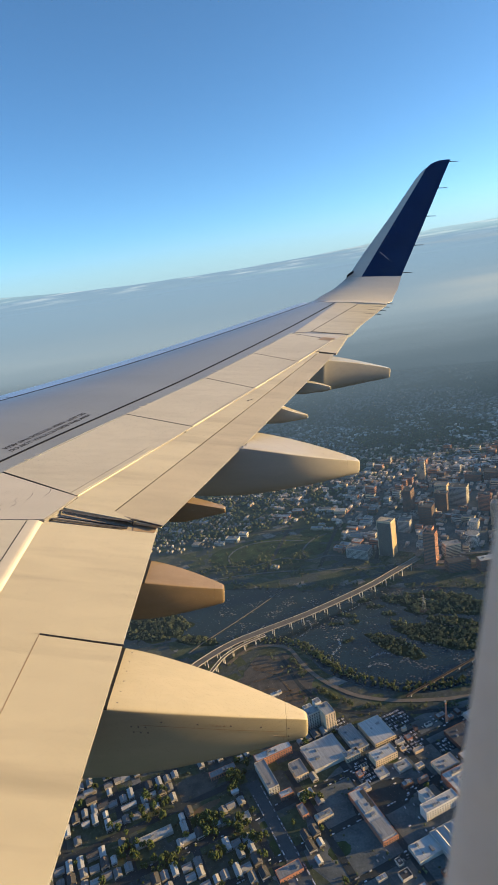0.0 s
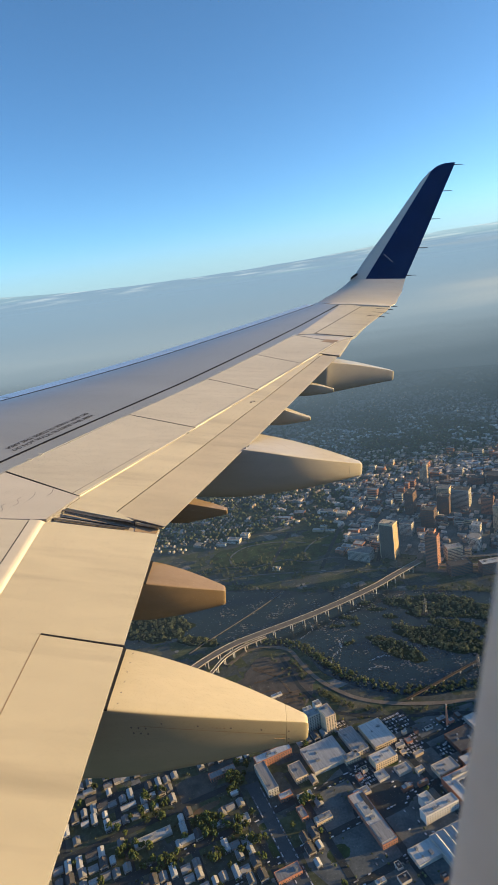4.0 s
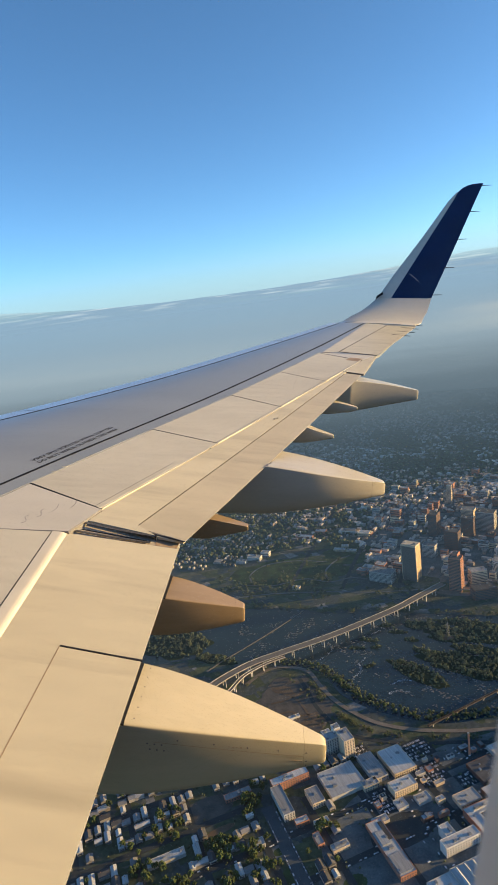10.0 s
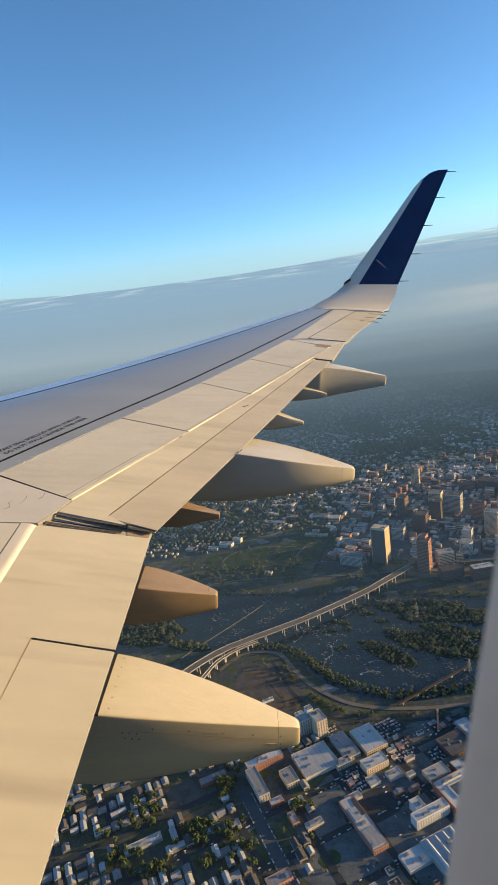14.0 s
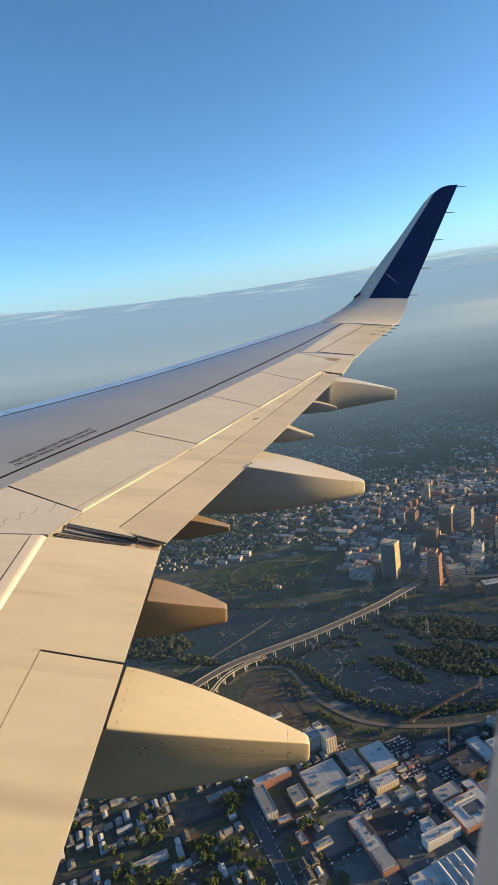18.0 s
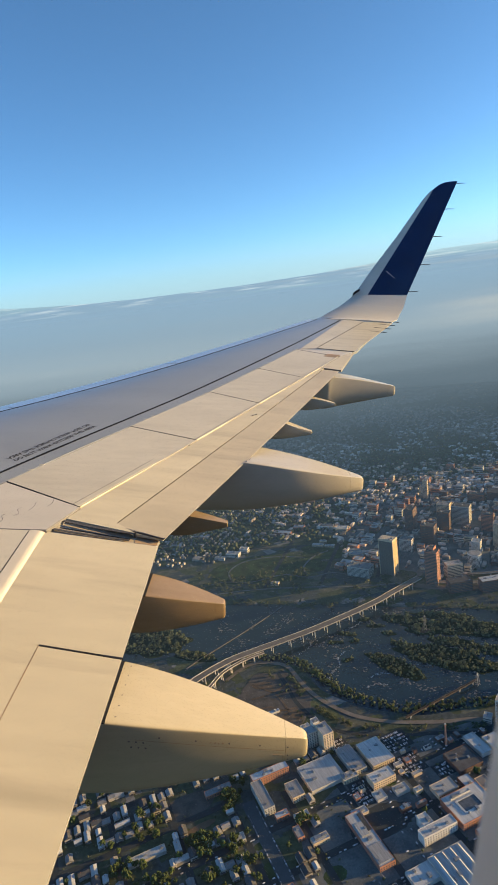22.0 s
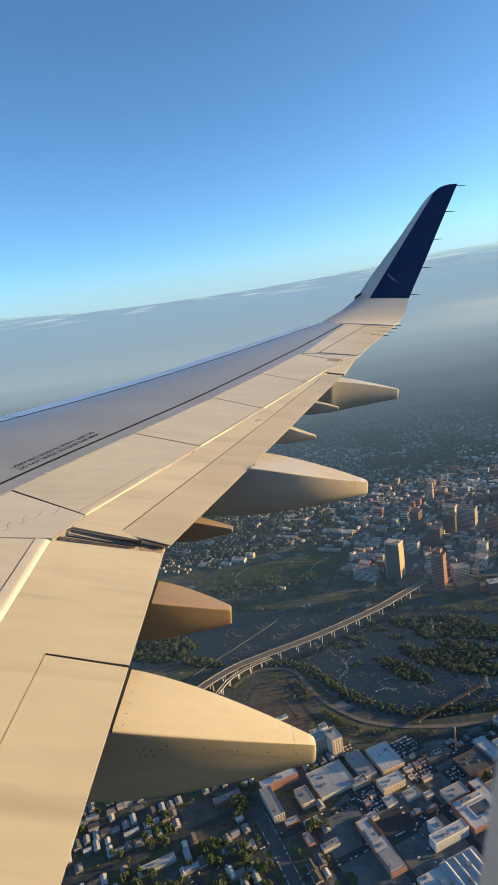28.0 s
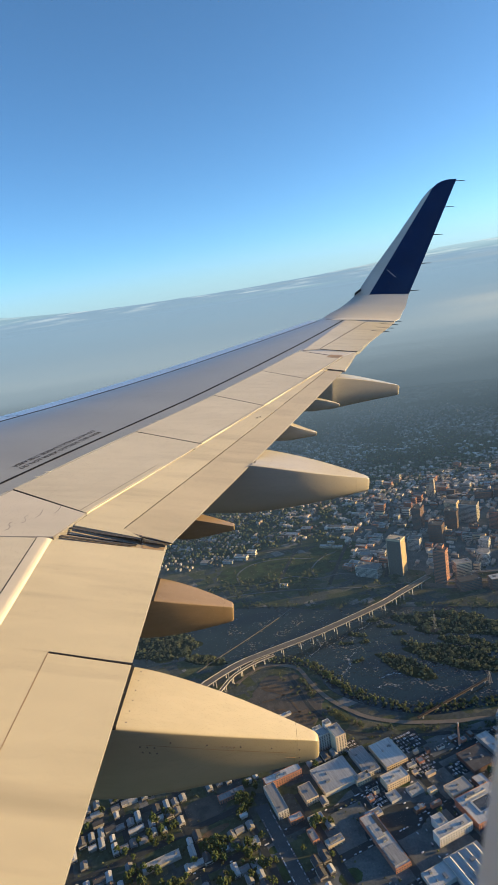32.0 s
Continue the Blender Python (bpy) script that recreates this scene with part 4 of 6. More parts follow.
M_GRASS = material("grass", (0.066, 0.098, 0.040), 0.95, vary=0.2, scale=0.04, second=(0.036, 0.046, 0.024), spec=0.1)
M_SOIL = material("bare_soil", (0.17, 0.125, 0.085), 0.95, vary=0.2, scale=0.05, spec=0.1)
M_DIRT = material("dark_earth", (0.135, 0.118, 0.100), 0.95, vary=0.25, scale=0.05, second=(0.075, 0.070, 0.062), spec=0.1)
M_RUST = material("rusty_steel", (0.075, 0.056, 0.045), 0.8, vary=0.25, scale=0.6)
M_WOODS = material("undergrowth", (0.030, 0.042, 0.016), 0.95, vary=0.25, scale=0.06, spec=0.1)
M_ROOFW = material("pale_roof", (0.51, 0.51, 0.50), 0.75, vary=0.17, scale=0.4, stretch=(1, 0.07, 1), per_object=0.22)
M_ROOFG = material("grey_roof", (0.29, 0.285, 0.28), 0.8, vary=0.2, scale=0.4, stretch=(1, 0.1, 1), per_object=0.3)
M_ROOFD = material("dark_roof", (0.085, 0.083, 0.085), 0.85, vary=0.2, scale=0.08, per_object=0.3)
M_BRICK = material("red_brick", (0.47, 0.21, 0.13), 0.85, vary=0.12, scale=0.3, per_object=0.25)
M_BRICKD = material("brown_brick", (0.17, 0.095, 0.07), 0.85, vary=0.12, scale=0.3, per_object=0.25)
M_CONC = material("concrete", (0.54, 0.51, 0.455), 0.8, vary=0.1, scale=0.1, per_object=0.2)
M_CREAM = material("cream_render", (0.68, 0.54, 0.37), 0.75, vary=0.08, scale=0.1, per_object=0.12)
M_WALLW = material("white_render", (0.68, 0.645, 0.59), 0.7, vary=0.06, scale=0.1, per_object=0.08)
M_GLASS = material("tinted_glass", (0.12, 0.125, 0.13), 0.25, vary=0.2, scale=0.2, spec=0.9)
M_GLASSG = material("bronze_glass", (0.15, 0.14, 0.125), 0.35, vary=0.15, scale=0.2, spec=0.9)
# The low sun's gold on one tower face is put into this colour.
M_GOLD = material("sunlit_gold_glass", (0.62, 0.43, 0.23), 0.5, vary=0.1, scale=0.05)
M_STEEL = material("galvanised_steel", (0.35, 0.36, 0.37), 0.5, metal=0.6, vary=0.15, scale=0.5)
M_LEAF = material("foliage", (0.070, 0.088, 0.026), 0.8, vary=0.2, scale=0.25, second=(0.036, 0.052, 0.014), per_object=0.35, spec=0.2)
# Paler than the near foliage; haze and sunlit tops are in the colour.
M_LEAFI = material("hazed_far_foliage", (0.112, 0.122, 0.062), 0.85, vary=0.2, scale=0.05, second=(0.072, 0.088, 0.046), island=0.45, spec=0.15)
M_TRUNK = material("bark", (0.11, 0.085, 0.06), 0.9, vary=0.2, scale=1.0)
M_ROCK = material("river_rock", (0.20, 0.18, 0.155), 0.8, vary=0.2, scale=0.3, island=0.4)
M_FOAM = material("white_water", (0.5, 0.52, 0.54), 0.5, vary=0.2, scale=0.3)
M_HOUSE = material("house_wall", (0.36, 0.33, 0.29), 0.8, vary=0.1, scale=0.3, per_object=0.35)
M_HOUSEI = material("far_house", (0.38, 0.345, 0.30), 0.8, vary=0.12, scale=0.1, island=0.7)
M_ROOFI = material("far_house_roof", (0.25, 0.245, 0.245), 0.8, vary=0.12, scale=0.1, island=0.9)
M_BLOCKI = material("low_block", (0.60, 0.53, 0.46), 0.8, vary=0.15, scale=0.05, second=(0.42, 0.29, 0.21), island=0.8)
M_SHEDI = material("far_shed", (0.70, 0.67, 0.63), 0.75, vary=0.15, scale=0.05, island=0.6)
M_CAR = material("car_paint", (0.40, 0.40, 0.42), 0.3, vary=0.02, scale=0.2, island=0.9)

rng = random.Random(7)

# ---- the land: ground, river, roads ----
ground_bm = bmesh.new()
bmesh.ops.create_circle(ground_bm, cap_ends=True, segments=96, radius=40000)
tagged(part("ground", ground_bm, M_GROUND), "dark town ground of asphalt, grass and plots", "ground", kind="structure")


def smooth_line(points, n=8):
    """A Catmull-Rom curve through points."""
    out = []
    p = [points[0]] + list(points) + [points[-1]]
    for a, b, c, d in zip(p, p[1:], p[2:], p[3:]):
        a, b, c, d = map(Vector, (a, b, c, d))
        for i in range(n):
            t = i / n
            out.append(0.5 * ((2 * b) + (c - a) * t + (2 * a - 5 * b + 4 * c - d) * t * t + (3 * b - a - 3 * c + d) * t ** 3))
    out.append(Vector(points[-1]))
    return out


def slab_between(left, right, z, thick=0.2):
    """A sheet between two lines of equally many points, with a little depth."""
    rows = [[(a.x, a.y, z), (b.x, b.y, z), (b.x, b.y, z - thick), (a.x, a.y, z - thick)] for a, b in zip(left, right)]
    return loft(rows)


def ribbon(points, width, z, thick=0.25):
    line = smooth_line(points)
    left, right = [], []
    for i, p in enumerate(line):
        d = (line[min(i + 1, len(line) - 1)] - line[max(i - 1, 0)]).normalized() * width / 2
        left.append(p + Vector((-d.y, d.x)))
        right.append(p + Vector((d.y, -d.x)))
    return slab_between(left, right, z, thick)


def road(name, points, width, z=0.35, mat=M_ASPH, label="worn grey asphalt street through the town"):
    return tagged(part(name, ribbon(points, width, z), mat), label, "road", kind="structure")


NORTH = [(-1900, 1560), (-900, 1640), (-476, 1607), (-306, 1574), (-174, 1551), (-81, 1508), (13, 1496), (89, 1484), (161, 1462), (260, 1440), (413, 1389), (515, 1348), (900, 1240), (2200, 1000)]
SOUTH = [(-1900, 1230), (-900, 1300), (-560, 1335), (-472, 1345), (-416, 1350), (-368, 1325), (-297, 1322), (-254, 1297), (-157, 1270), (-113, 1232), (-87, 1166), (-43, 1120), (11, 1084), (66, 1061), (130, 1046), (230, 1056), (386, 1026), (800, 900), (2100, 650)]
nl, sl = smooth_line(NORTH, 10), smooth_line(SOUTH, 10)
pick = lambda line, k: [line[round(i * (len(line) - 1) / k)] for i in range(k + 1)]
tagged(part("water", slab_between(pick(nl, 90), pick(sl, 90), 0.25), M_WATER), "dark slow river with rocks and rapids", "river", kind="structure")


def blob(cx, cy, rx, ry, az, z, seed, mat, name="ground", label="wooded river island with bare banks", n=40, rough=0.3):
    """A patch of land with an uneven outline."""
    bm = bmesh.new()
    top, low = [], []
    for i in range(n):
        a = 2 * math.pi * i / n
        k = 1 + rough * noise.noise((2.2 * math.cos(a) + seed, 2.2 * math.sin(a), seed)) + 0.12 * noise.noise((7 * math.cos(a), 7 * math.sin(a), seed))
        p = Matrix.Rotation(radians(az), 2) @ Vector((rx * k * math.cos(a), ry * k * math.sin(a)))
        top.append(bm.verts.new((cx + p.x, cy + p.y, z)))
        low.append(bm.verts.new((cx + p.x * 1.03, cy + p.y * 1.03, z - 0.5)))
    bm.faces.new(top)
    for i in range(n):
        bm.faces.new((top[i], top[(i + 1) % n], low[(i + 1) % n], low[i]))
    return tagged(part(name, bm, mat), label, "ground", kind="structure")


ISLES = [(-500, 1425, 95, 62, -15, 51.0), (-385, 1340, 60, 20, -25, 52.0), (7, 1362, 26, 8, -20, 53.0), (-26, 1331, 20, 7, -10, 54.0), (84, 1385, 24, 8, -10, 55.0), (188, 1337, 40, 12, -25, 56.0), (250, 1280, 60, 18, -25, 31.0), (420, 1265, 70, 22, -20, 32.0), (130, 1290, 30, 12, -40, 33.0), (260, 1395, 80, 16, -20, 34.0), (470, 1235, 60, 16, -10, 35.0), (60, 1420, 18, 8, 0, 36.0), (-10, 1255, 14, 6, 20, 37.0), (110, 1345, 20, 8, -20, 38.0), (300, 1165, 40, 9, 10, 39.0), (95, 1215, 75, 26, -48, 1.0), (215, 1225, 110, 42, -30, 2.0), (300, 1330, 150, 34, -18, 3.0), (455, 1340, 60, 22, -38, 4.0), (360, 1105, 55, 12, 5, 5.0), (160, 1400, 60, 20, -20, 6.0), (350, 1225, 90, 20, -15, 7.5), (560, 1150, 160, 36, -18, 8.5), (20, 1330, 16, 7, 10, 10.5)]
for cx, cy, rx, ry, az, s in ISLES:
    blob(cx, cy, rx, ry, az, 0.6, s, M_WOODS)
blob(190, 1345, 26, 12, -30, 0.75, 3.3, M_SOIL, label="bare sandy bank on a river island")
blob(420, 1190, 40, 9, -10, 0.75, 3.9, M_SOIL, label="bare sandy bank on a river island")
for cx, cy, rx, ry, az, s in ((-190, 1780, 190, 95, -5, 11.0), (-330, 2000, 120, 70, 0, 12.0), (20, 1870, 90, 70, 10, 13.0)):
    blob(cx, cy, rx, ry, az, 0.28 + 0.01 * s, s, M_GRASS, label="green mown park lawn", rough=0.2)
for cx, cy, rx, ry, az, s in ((-203, 742, 24, 17, 22, 14.0), (-110, 726, 19, 14, 22, 15.0), (5, 905, 16, 26, 22, 16.0)):
    blob(cx, cy, rx, ry, az, 0.32, s, M_GRASS, label="small green lawn between streets", rough=0.1)
blob(-352, 882, 46, 27, 22, 0.32, 17.0, M_DIRT, label="bare brown building plot", rough=0.08)
blob(-326, 836, 26, 7, 25, 0.36, 17.5, M_SOIL, label="strip of bare orange earth beside a plot", rough=0.1)
blob(-228, 786, 22, 16, 22, 0.32, 19.0, M_PAVE, label="paved yard with a round lawn", rough=0.05)
blob(-226, 787, 9, 7, 22, 0.36, 19.5, M_GRASS, label="round lawn in a paved yard", rough=0.05)
blob(-20, 812, 58, 30, 22, 0.45, 23.0, M_ASPH, label="empty dark asphalt lot", rough=0.05)
blob(-188, 1142, 78, 96, 18, 0.30, 18.0, M_DIRT, label="bare brown earth of a building site by the river", rough=0.25)
blob(-150, 1085, 26, 16, 20, 0.36, 18.3, M_SOIL, label="heap of bare sandy earth on a building site")
blob(-215, 1195, 30, 14, -20, 0.36, 18.6, M_SOIL, label="bare gravel yard by the river")
for pts in ([(-245, 1215), (-215, 1185), (-185, 1160), (-165, 1120), (-150, 1075)], [(-240, 1150), (-205, 1160), (-170, 1180), (-150, 1200)], [(-235, 1110), (-200, 1120), (-175, 1105), (-140, 1110)]):
    road("road", pts, 5, 0.55, M_SOIL, "pale dirt track across a building site")

road("road", [(-300, 1225), (-260, 1268), (-226, 1282), (-185, 1274), (-152, 1255), (-134, 1215), (-118, 1177), (-91, 1132), (-48, 1085), (-6, 1056), (59, 1034), (146, 1022), (230, 1016), (420, 960), (800, 820)], 10, 0.9, M_ROAD, "pale road curving along the river bank")
road("road", [(-175, 1235), (-156, 1178), (-141, 1128), (-115, 1079), (-89, 1045), (-57, 1025), (-3, 1009), (50, 998), (160, 990), (362, 955), (700, 850)], 9, 0.45, M_ASPH, "dark canal-side road with rails")
U, V = Vector((math.cos(radians(22)), math.sin(radians(22)))), Vector((-math.sin(radians(22)), math.cos(radians(22))))
HUB = Vector((96, 800))


def grid(u, v):
    return HUB + U * u + V * v


STREETS = (-230, -135, -48, 42, 128, 214, 300, 386)
for v in STREETS:
    a, b = grid(-700, v), grid(560 if v < 200 else -400 if v > 250 else -330, v)
    road("road", [tuple(a), tuple(b)], 13)
road("road", [tuple(grid(-288, -320)), tuple(grid(-288, 200))], 24, 0.42, M_AVE, "wide blue-grey avenue with parked cars")
for u in (-620, -520, -420, -318, -222, -128, -12, 92, 190, 290):
    a, b = grid(u, -300), grid(u, 150 if u > -60 else 190 if u > -400 else 400)
    road("road", [tuple(a), tuple(b)], 12, 0.5)
road("road", [(214, 1581), (300, 1540), (452, 1520), (700, 1520), (1100, 1420)], 24, 0.6, M_ROAD, "pale multi-lane expressway along the bank")
road("road", [(255, 1623), (340, 1750), (470, 2000), (640, 2400), (900, 3000)], 20, 0.5, M_ROAD, "pale avenue running through downtown")
for k in range(9):
    road("road", [(-500 + 60 * k, 1980 + 260 * k), (1600 + 150 * k, 1700 + 300 * k)], 12, 0.4)
for k in range(8):
    x = -200 + 170 * k
    road("road", [(x, 1640), (x + 900 + 60 * k, 4400)], 12, 0.55)

for pts in ([(-420, 1690), (-330, 1720), (-240, 1700), (-140, 1725), (-60, 1690), (20, 1700), (110, 1640)], [(-60, 1690), (-70, 1760), (-30, 1830), (20, 1860)], [(-300, 1720), (-310, 1790), (-260, 1850), (-160, 1860), (-60, 1830)], [(-420, 1640), (-250, 1650), (-80, 1630), (60, 1600), (200, 1590)]):
    road("pavement", pts, 6, 0.75, M_PAVE, "pale curving park drive between lawns")

# ---- bridges ----
def bridge(points, width, height, spacing, label, legs=2, rail=True, mat=M_ROAD):
    line = smooth_line(points, 10)
    b = thing("bridge", Matrix.Translation((line[0].x, line[0].y, 0)), label, "bridge")
    shift = Matrix.Translation((-line[0].x, -line[0].y, 0))
    def under(name, bm, m, lab=""):
        bmesh.ops.transform(bm, matrix=shift, verts=bm.verts)
        return part(name, bm, m, b, lab)
    under("deck", ribbon(points, width, height, 1.6), mat)
    under("road_surface", ribbon(points, width - 2.4, height + 0.12, 0.1), M_ROAD if rail else M_RUST)
    for side in (-1, 1):
        off = []
        for i, p in enumerate(line):
            d = (line[min(i + 1, len(line) - 1)] - line[max(i - 1, 0)]).normalized()
            off.append(p + Vector((-d.y, d.x)) * side * (width / 2 - 0.3))
        under("parapet", slab_between([o + Vector((0.3, 0)) for o in off], [o - Vector((0.3, 0)) for o in off], height + 1.1, 1.1), M_CONC if rail else mat)
    run = 0.0
    for p, q in zip(line, line[1:]):
        run += (q - p).length
        if run > spacing:
            run = 0.0
            d = (q - p).normalized()
            across = Vector((-d.y, d.x))
            bm = bmesh.new()
            turn = Matrix.Translation((p.x, p.y, 0)) @ Matrix.Rotation(math.atan2(d.y, d.x), 4, "Z")
            w = width * 0.32
            box(bm, -0.9, 0.9, -w - 1.5, w + 1.5, height - 2.6, height - 1.5, turn)
            pier = under("pier", bm, M_CONC)
            for c in ([-w, w] if legs == 2 else [0]):
                col = bmesh.new()
                box(col, -0.8, 0.8, c - 0.9, c + 0.9, -0.5, height - 2.6, turn)
                bmesh.ops.transform(col, matrix=shift, verts=col.verts)
                part("column", col, M_CONC, pier)
    return b


bridge([(-470, 1075), (-415, 1155), (-363, 1216), (-292, 1272), (-223, 1305), (-77, 1368), (85, 1456), (157, 1507), (249, 1572)], 20, 22, 34, "long pale concrete road bridge on paired piers over a river")
bridge([(-352, 1150), (-326, 1200), (-305, 1235), (-272, 1264), (-238, 1284), (-205, 1298)], 8, 17, 30, "narrow concrete slip road rising to a bridge")
bridge([(75, 1035), (252, 1128)], 4.2, 8, 24, "narrow rusty railway bridge over river shallows", 1, False, M_RUST)
bridge([(372, 1208), (440, 1243)], 4.2, 8, 24, "short rusty railway bridge between islands", 1, False, M_RUST)
bridge([(290, 1560), (420, 1530), (600, 1540), (800, 1500)], 15, 9, 36, "elevated pale expressway viaduct beside downtown")
bridge([(330, 1600), (470, 1580), (640, 1600)], 10, 7, 36, "elevated pale expressway ramp beside downtown")
dam = tagged(part("weir", ribbon([(-400, 1290), (-366, 1325), (-299, 1386), (-224, 1457), (-150, 1533)], 3, 1.4, 1.8), M_ROCK), "low concrete weir across the dark river", "weir")


# ---- buildings ----
band_cache, unit_cache = {}, []
for w, d, h in ((5, 4, 2.2), (3, 3, 1.6), (8, 5, 3.0), (2, 6, 1.4)):
    unit_cache.append(mesh_of(boxes((-w / 2, w / 2, -d / 2, d / 2, 0, h), (-w / 2 + 0.4, w / 2 - 0.4, -d / 2 + 0.4, d / 2 - 0.4, h, h + 0.3)), "roof_unit", M_STEEL))
win_me = mesh_of(boxes((-1.2, 1.2, -0.12, 0.08, 0, 2.0)), "window", M_GLASS)
ROOFS = {"w": M_ROOFW, "g": M_ROOFG, "d": M_ROOFD}


def building(x, y, w, d, h, az, wall, roof="g", label="", category="building", floors=0, style="band", units=3, group="", glass=None, name="building"):
    """A flat-roofed block: walls, sunk roof deck inside a parapet, plant on it, and its windows by floor or one by one."""
    if len(label.split()) < 4:
        label += " with a flat roof"
    b = thing(name, pose(x, y, 0, 0, 0, az), label, category, group)
    bm = boxes((-w / 2, w / 2, -d / 2, d / 2, -0.5, h))
    part("wall", bm, wall, b)
    t = 0.5
    rim = boxes((-w / 2, w / 2, -d / 2, -d / 2 + t, h, h + 1.0), (-w / 2, w / 2, d / 2 - t, d / 2, h, h + 1.0), (-w / 2, -w / 2 + t, -d / 2 + t, d / 2 - t, h, h + 1.0), (w / 2 - t, w / 2, -d / 2 + t, d / 2 - t, h, h + 1.0))
    part("parapet", rim, wall, b)
    deck = part("roof", boxes((-w / 2 + t, w / 2 - t, -d / 2 + t, d / 2 - t, h, h + 0.35)), ROOFS[roof], b)
    for i in range(units):
        u = part("roof_unit", rng.choice(unit_cache), None, deck)
        u.matrix_basis = pose(rng.uniform(-w / 2 + 6, w / 2 - 6) if w > 14 else 0, rng.uniform(-d / 2 + 5, d / 2 - 5) if d > 12 else 0, h + 0.3, 0, 0, rng.choice((0, 90)))
    if floors and style == "band":
        step = (h - 2) / floors
        key = (round(w, 1), round(d, 1), round(step, 1), glass)
        if key not in band_cache:
            e, s = 0.12, step * 0.38
            band_cache[key] = mesh_of(boxes((-w / 2 + 1, w / 2 - 1, -d / 2 - e, -d / 2 + 0.2, 0, s), (-w / 2 + 1, w / 2 - 1, d / 2 - 0.2, d / 2 + e, 0, s), (-w / 2 - e, -w / 2 + 0.2, -d / 2 + 1, d / 2 - 1, 0, s), (w / 2 - 0.2, w / 2 + e, -d / 2 + 1, d / 2 - 1, 0, s)), "window_band", glass or M_GLASS)
        for k in range(floors):
            o = part("window_band", band_cache[key], None, b)
            o.location = (0, 0, 1.6 + k * step)
    if floors and style == "grid":
        step = (h - 1.5) / floors
        for k in range(floors):
            for axis, span, off, turn in ((0, w, -d / 2, 0), (1, d, w / 2, 90)):
                n = max(2, int(span / 4.6))
                for i in range(n):
                    c = -span / 2 + span * (i + 0.5) / n
                    o = part("window", win_me, None, b)
                    o.matrix_basis = pose(c, off, 1.0 + k * step, 0, 0, 0) if axis == 0 else pose(off, c, 1.0 + k * step, 0, 0, 90)
    return b


# downtown towers
TOWERS = [
    (183, 1662, 44, 32, 113, -36, M_GLASSG, "w", "tall slab office tower with bronze glass and pale frame", 26, M_GLASSG),
    (288, 1572, 34, 30, 100, -32, M_BRICK, "d", "red brick twin-topped office tower by the river", 22, None),
    (97, 1672, 70, 40, 30, -32, M_CONC, "g", "low banded grey bank office beside a tower", 7, None),
    (455, 1690, 26, 26, 58, -32, M_WALLW, "w", "white banded tower with curved crown", 22, None),
    (556, 1760, 40, 30, 76, -32, M_CREAM, "g", "tall cream slab tower with gold-lit end", 24, None),
    (600, 1690, 36, 32, 50, -32, M_WALLW, "w", "white stepped tower with banded floors", 16, None),
    (600, 1640, 46, 34, 52, -32, M_CREAM, "w", "cream mid-rise office with deep bays", 11, None),
    (350, 1830, 44, 34, 66, -32, M_BRICKD, "d", "dark glass mid-rise office", 11, None),
    (325, 1960, 30, 42, 78, -32, M_BRICKD, "d", "dark slender office tower", 17, None),
    (430, 1925, 40, 30, 64, -32, M_BRICKD, "d", "dark brown mid-rise tower", 14, None),
    (465, 2040, 44, 36, 48, -32, M_CREAM, "g", "tan mid-rise office block", 10, None),
    (500, 1960, 60, 40, 66, -32, M_CONC, "d", "grey tower with gold-lit end wall", 14, None),
    (452, 2230, 17, 17, 74, -32, M_CREAM, "w", "slim golden tower among low roofs", 16, None),
    (440, 2240, 14, 16, 48, -32, M_CREAM, "w", "slim cream tower beside a taller one", 10, None),
    (690, 2110, 78, 50, 42, -32, M_BRICKD, "d", "broad dark office block", 9, None),
    (745, 2040, 72, 40, 42, -32, M_CREAM, "w", "broad tan hospital block", 9, None),
    (620, 2150, 60, 30, 26, -32, M_BRICK, "d", "brick block with flat roof", 5, None),
    (355, 1600, 46, 26, 40, 5, M_CREAM, "w", "cream riverside office with white top", 8, None),
    (345, 1520, 62, 36, 30, 5, M_BRICKD, "d", "dark brick riverside building", 6, None),
    (425, 1500, 60, 28, 34, 5, M_BRICKD, "w", "dark riverside block with white cornice", 7, None),
    (510, 1500, 80, 16, 12, 5, M_BRICK, "g", "long low brick riverside shed", 2, None),
    (640, 1850, 50, 40, 70, -32, M_CONC, "g", "grey concrete office tower", 15, None),
    (740, 1790, 44, 36, 60, -32, M_CREAM, "w", "cream office tower with flat crown", 18, None),
    (800, 1880, 50, 40, 60, -32, M_CONC, "g", "grey concrete mid-rise office", 13, None),
    (560, 1880, 36, 30, 58, -32, M_BRICK, "d", "brick mid-rise tower", 12, None),
    (860, 1700, 60, 40, 50, -32, M_CONC, "w", "pale concrete office slab", 11, None),
    (270, 1800, 40, 30, 40, -32, M_CONC, "g", "grey mid-rise office", 9, None),
]
for x, y, w, d, h, az, wall, roof, label, floors, glass in TOWERS:
    building(x, y, w, d, h, az, wall, roof, label, "office tower" if h > 45 else "office building", floors, "band", 3, "downtown buildings", glass, "office_tower" if h > 45 else "office_building")
slab = next(o for o in scene.objects if o.get("label", "").startswith("tall slab office tower"))
part("glazed_face", boxes((21.8, 22.35, -14.6, 14.6, 6, 108)), M_GOLD, slab, "gold-tinted glass face")
for x, y in ((-22, -16), (22, -16), (22, 16)):
    part("corner_pier", boxes((x - 1.2, x + 0.6, y - 0.6, y + 1.2, 0, 113.5)), M_CREAM, slab)
part("crown_band", boxes((-22.4, 22.5, -16.4, 16.4, 108, 113.6)), M_CREAM, slab)
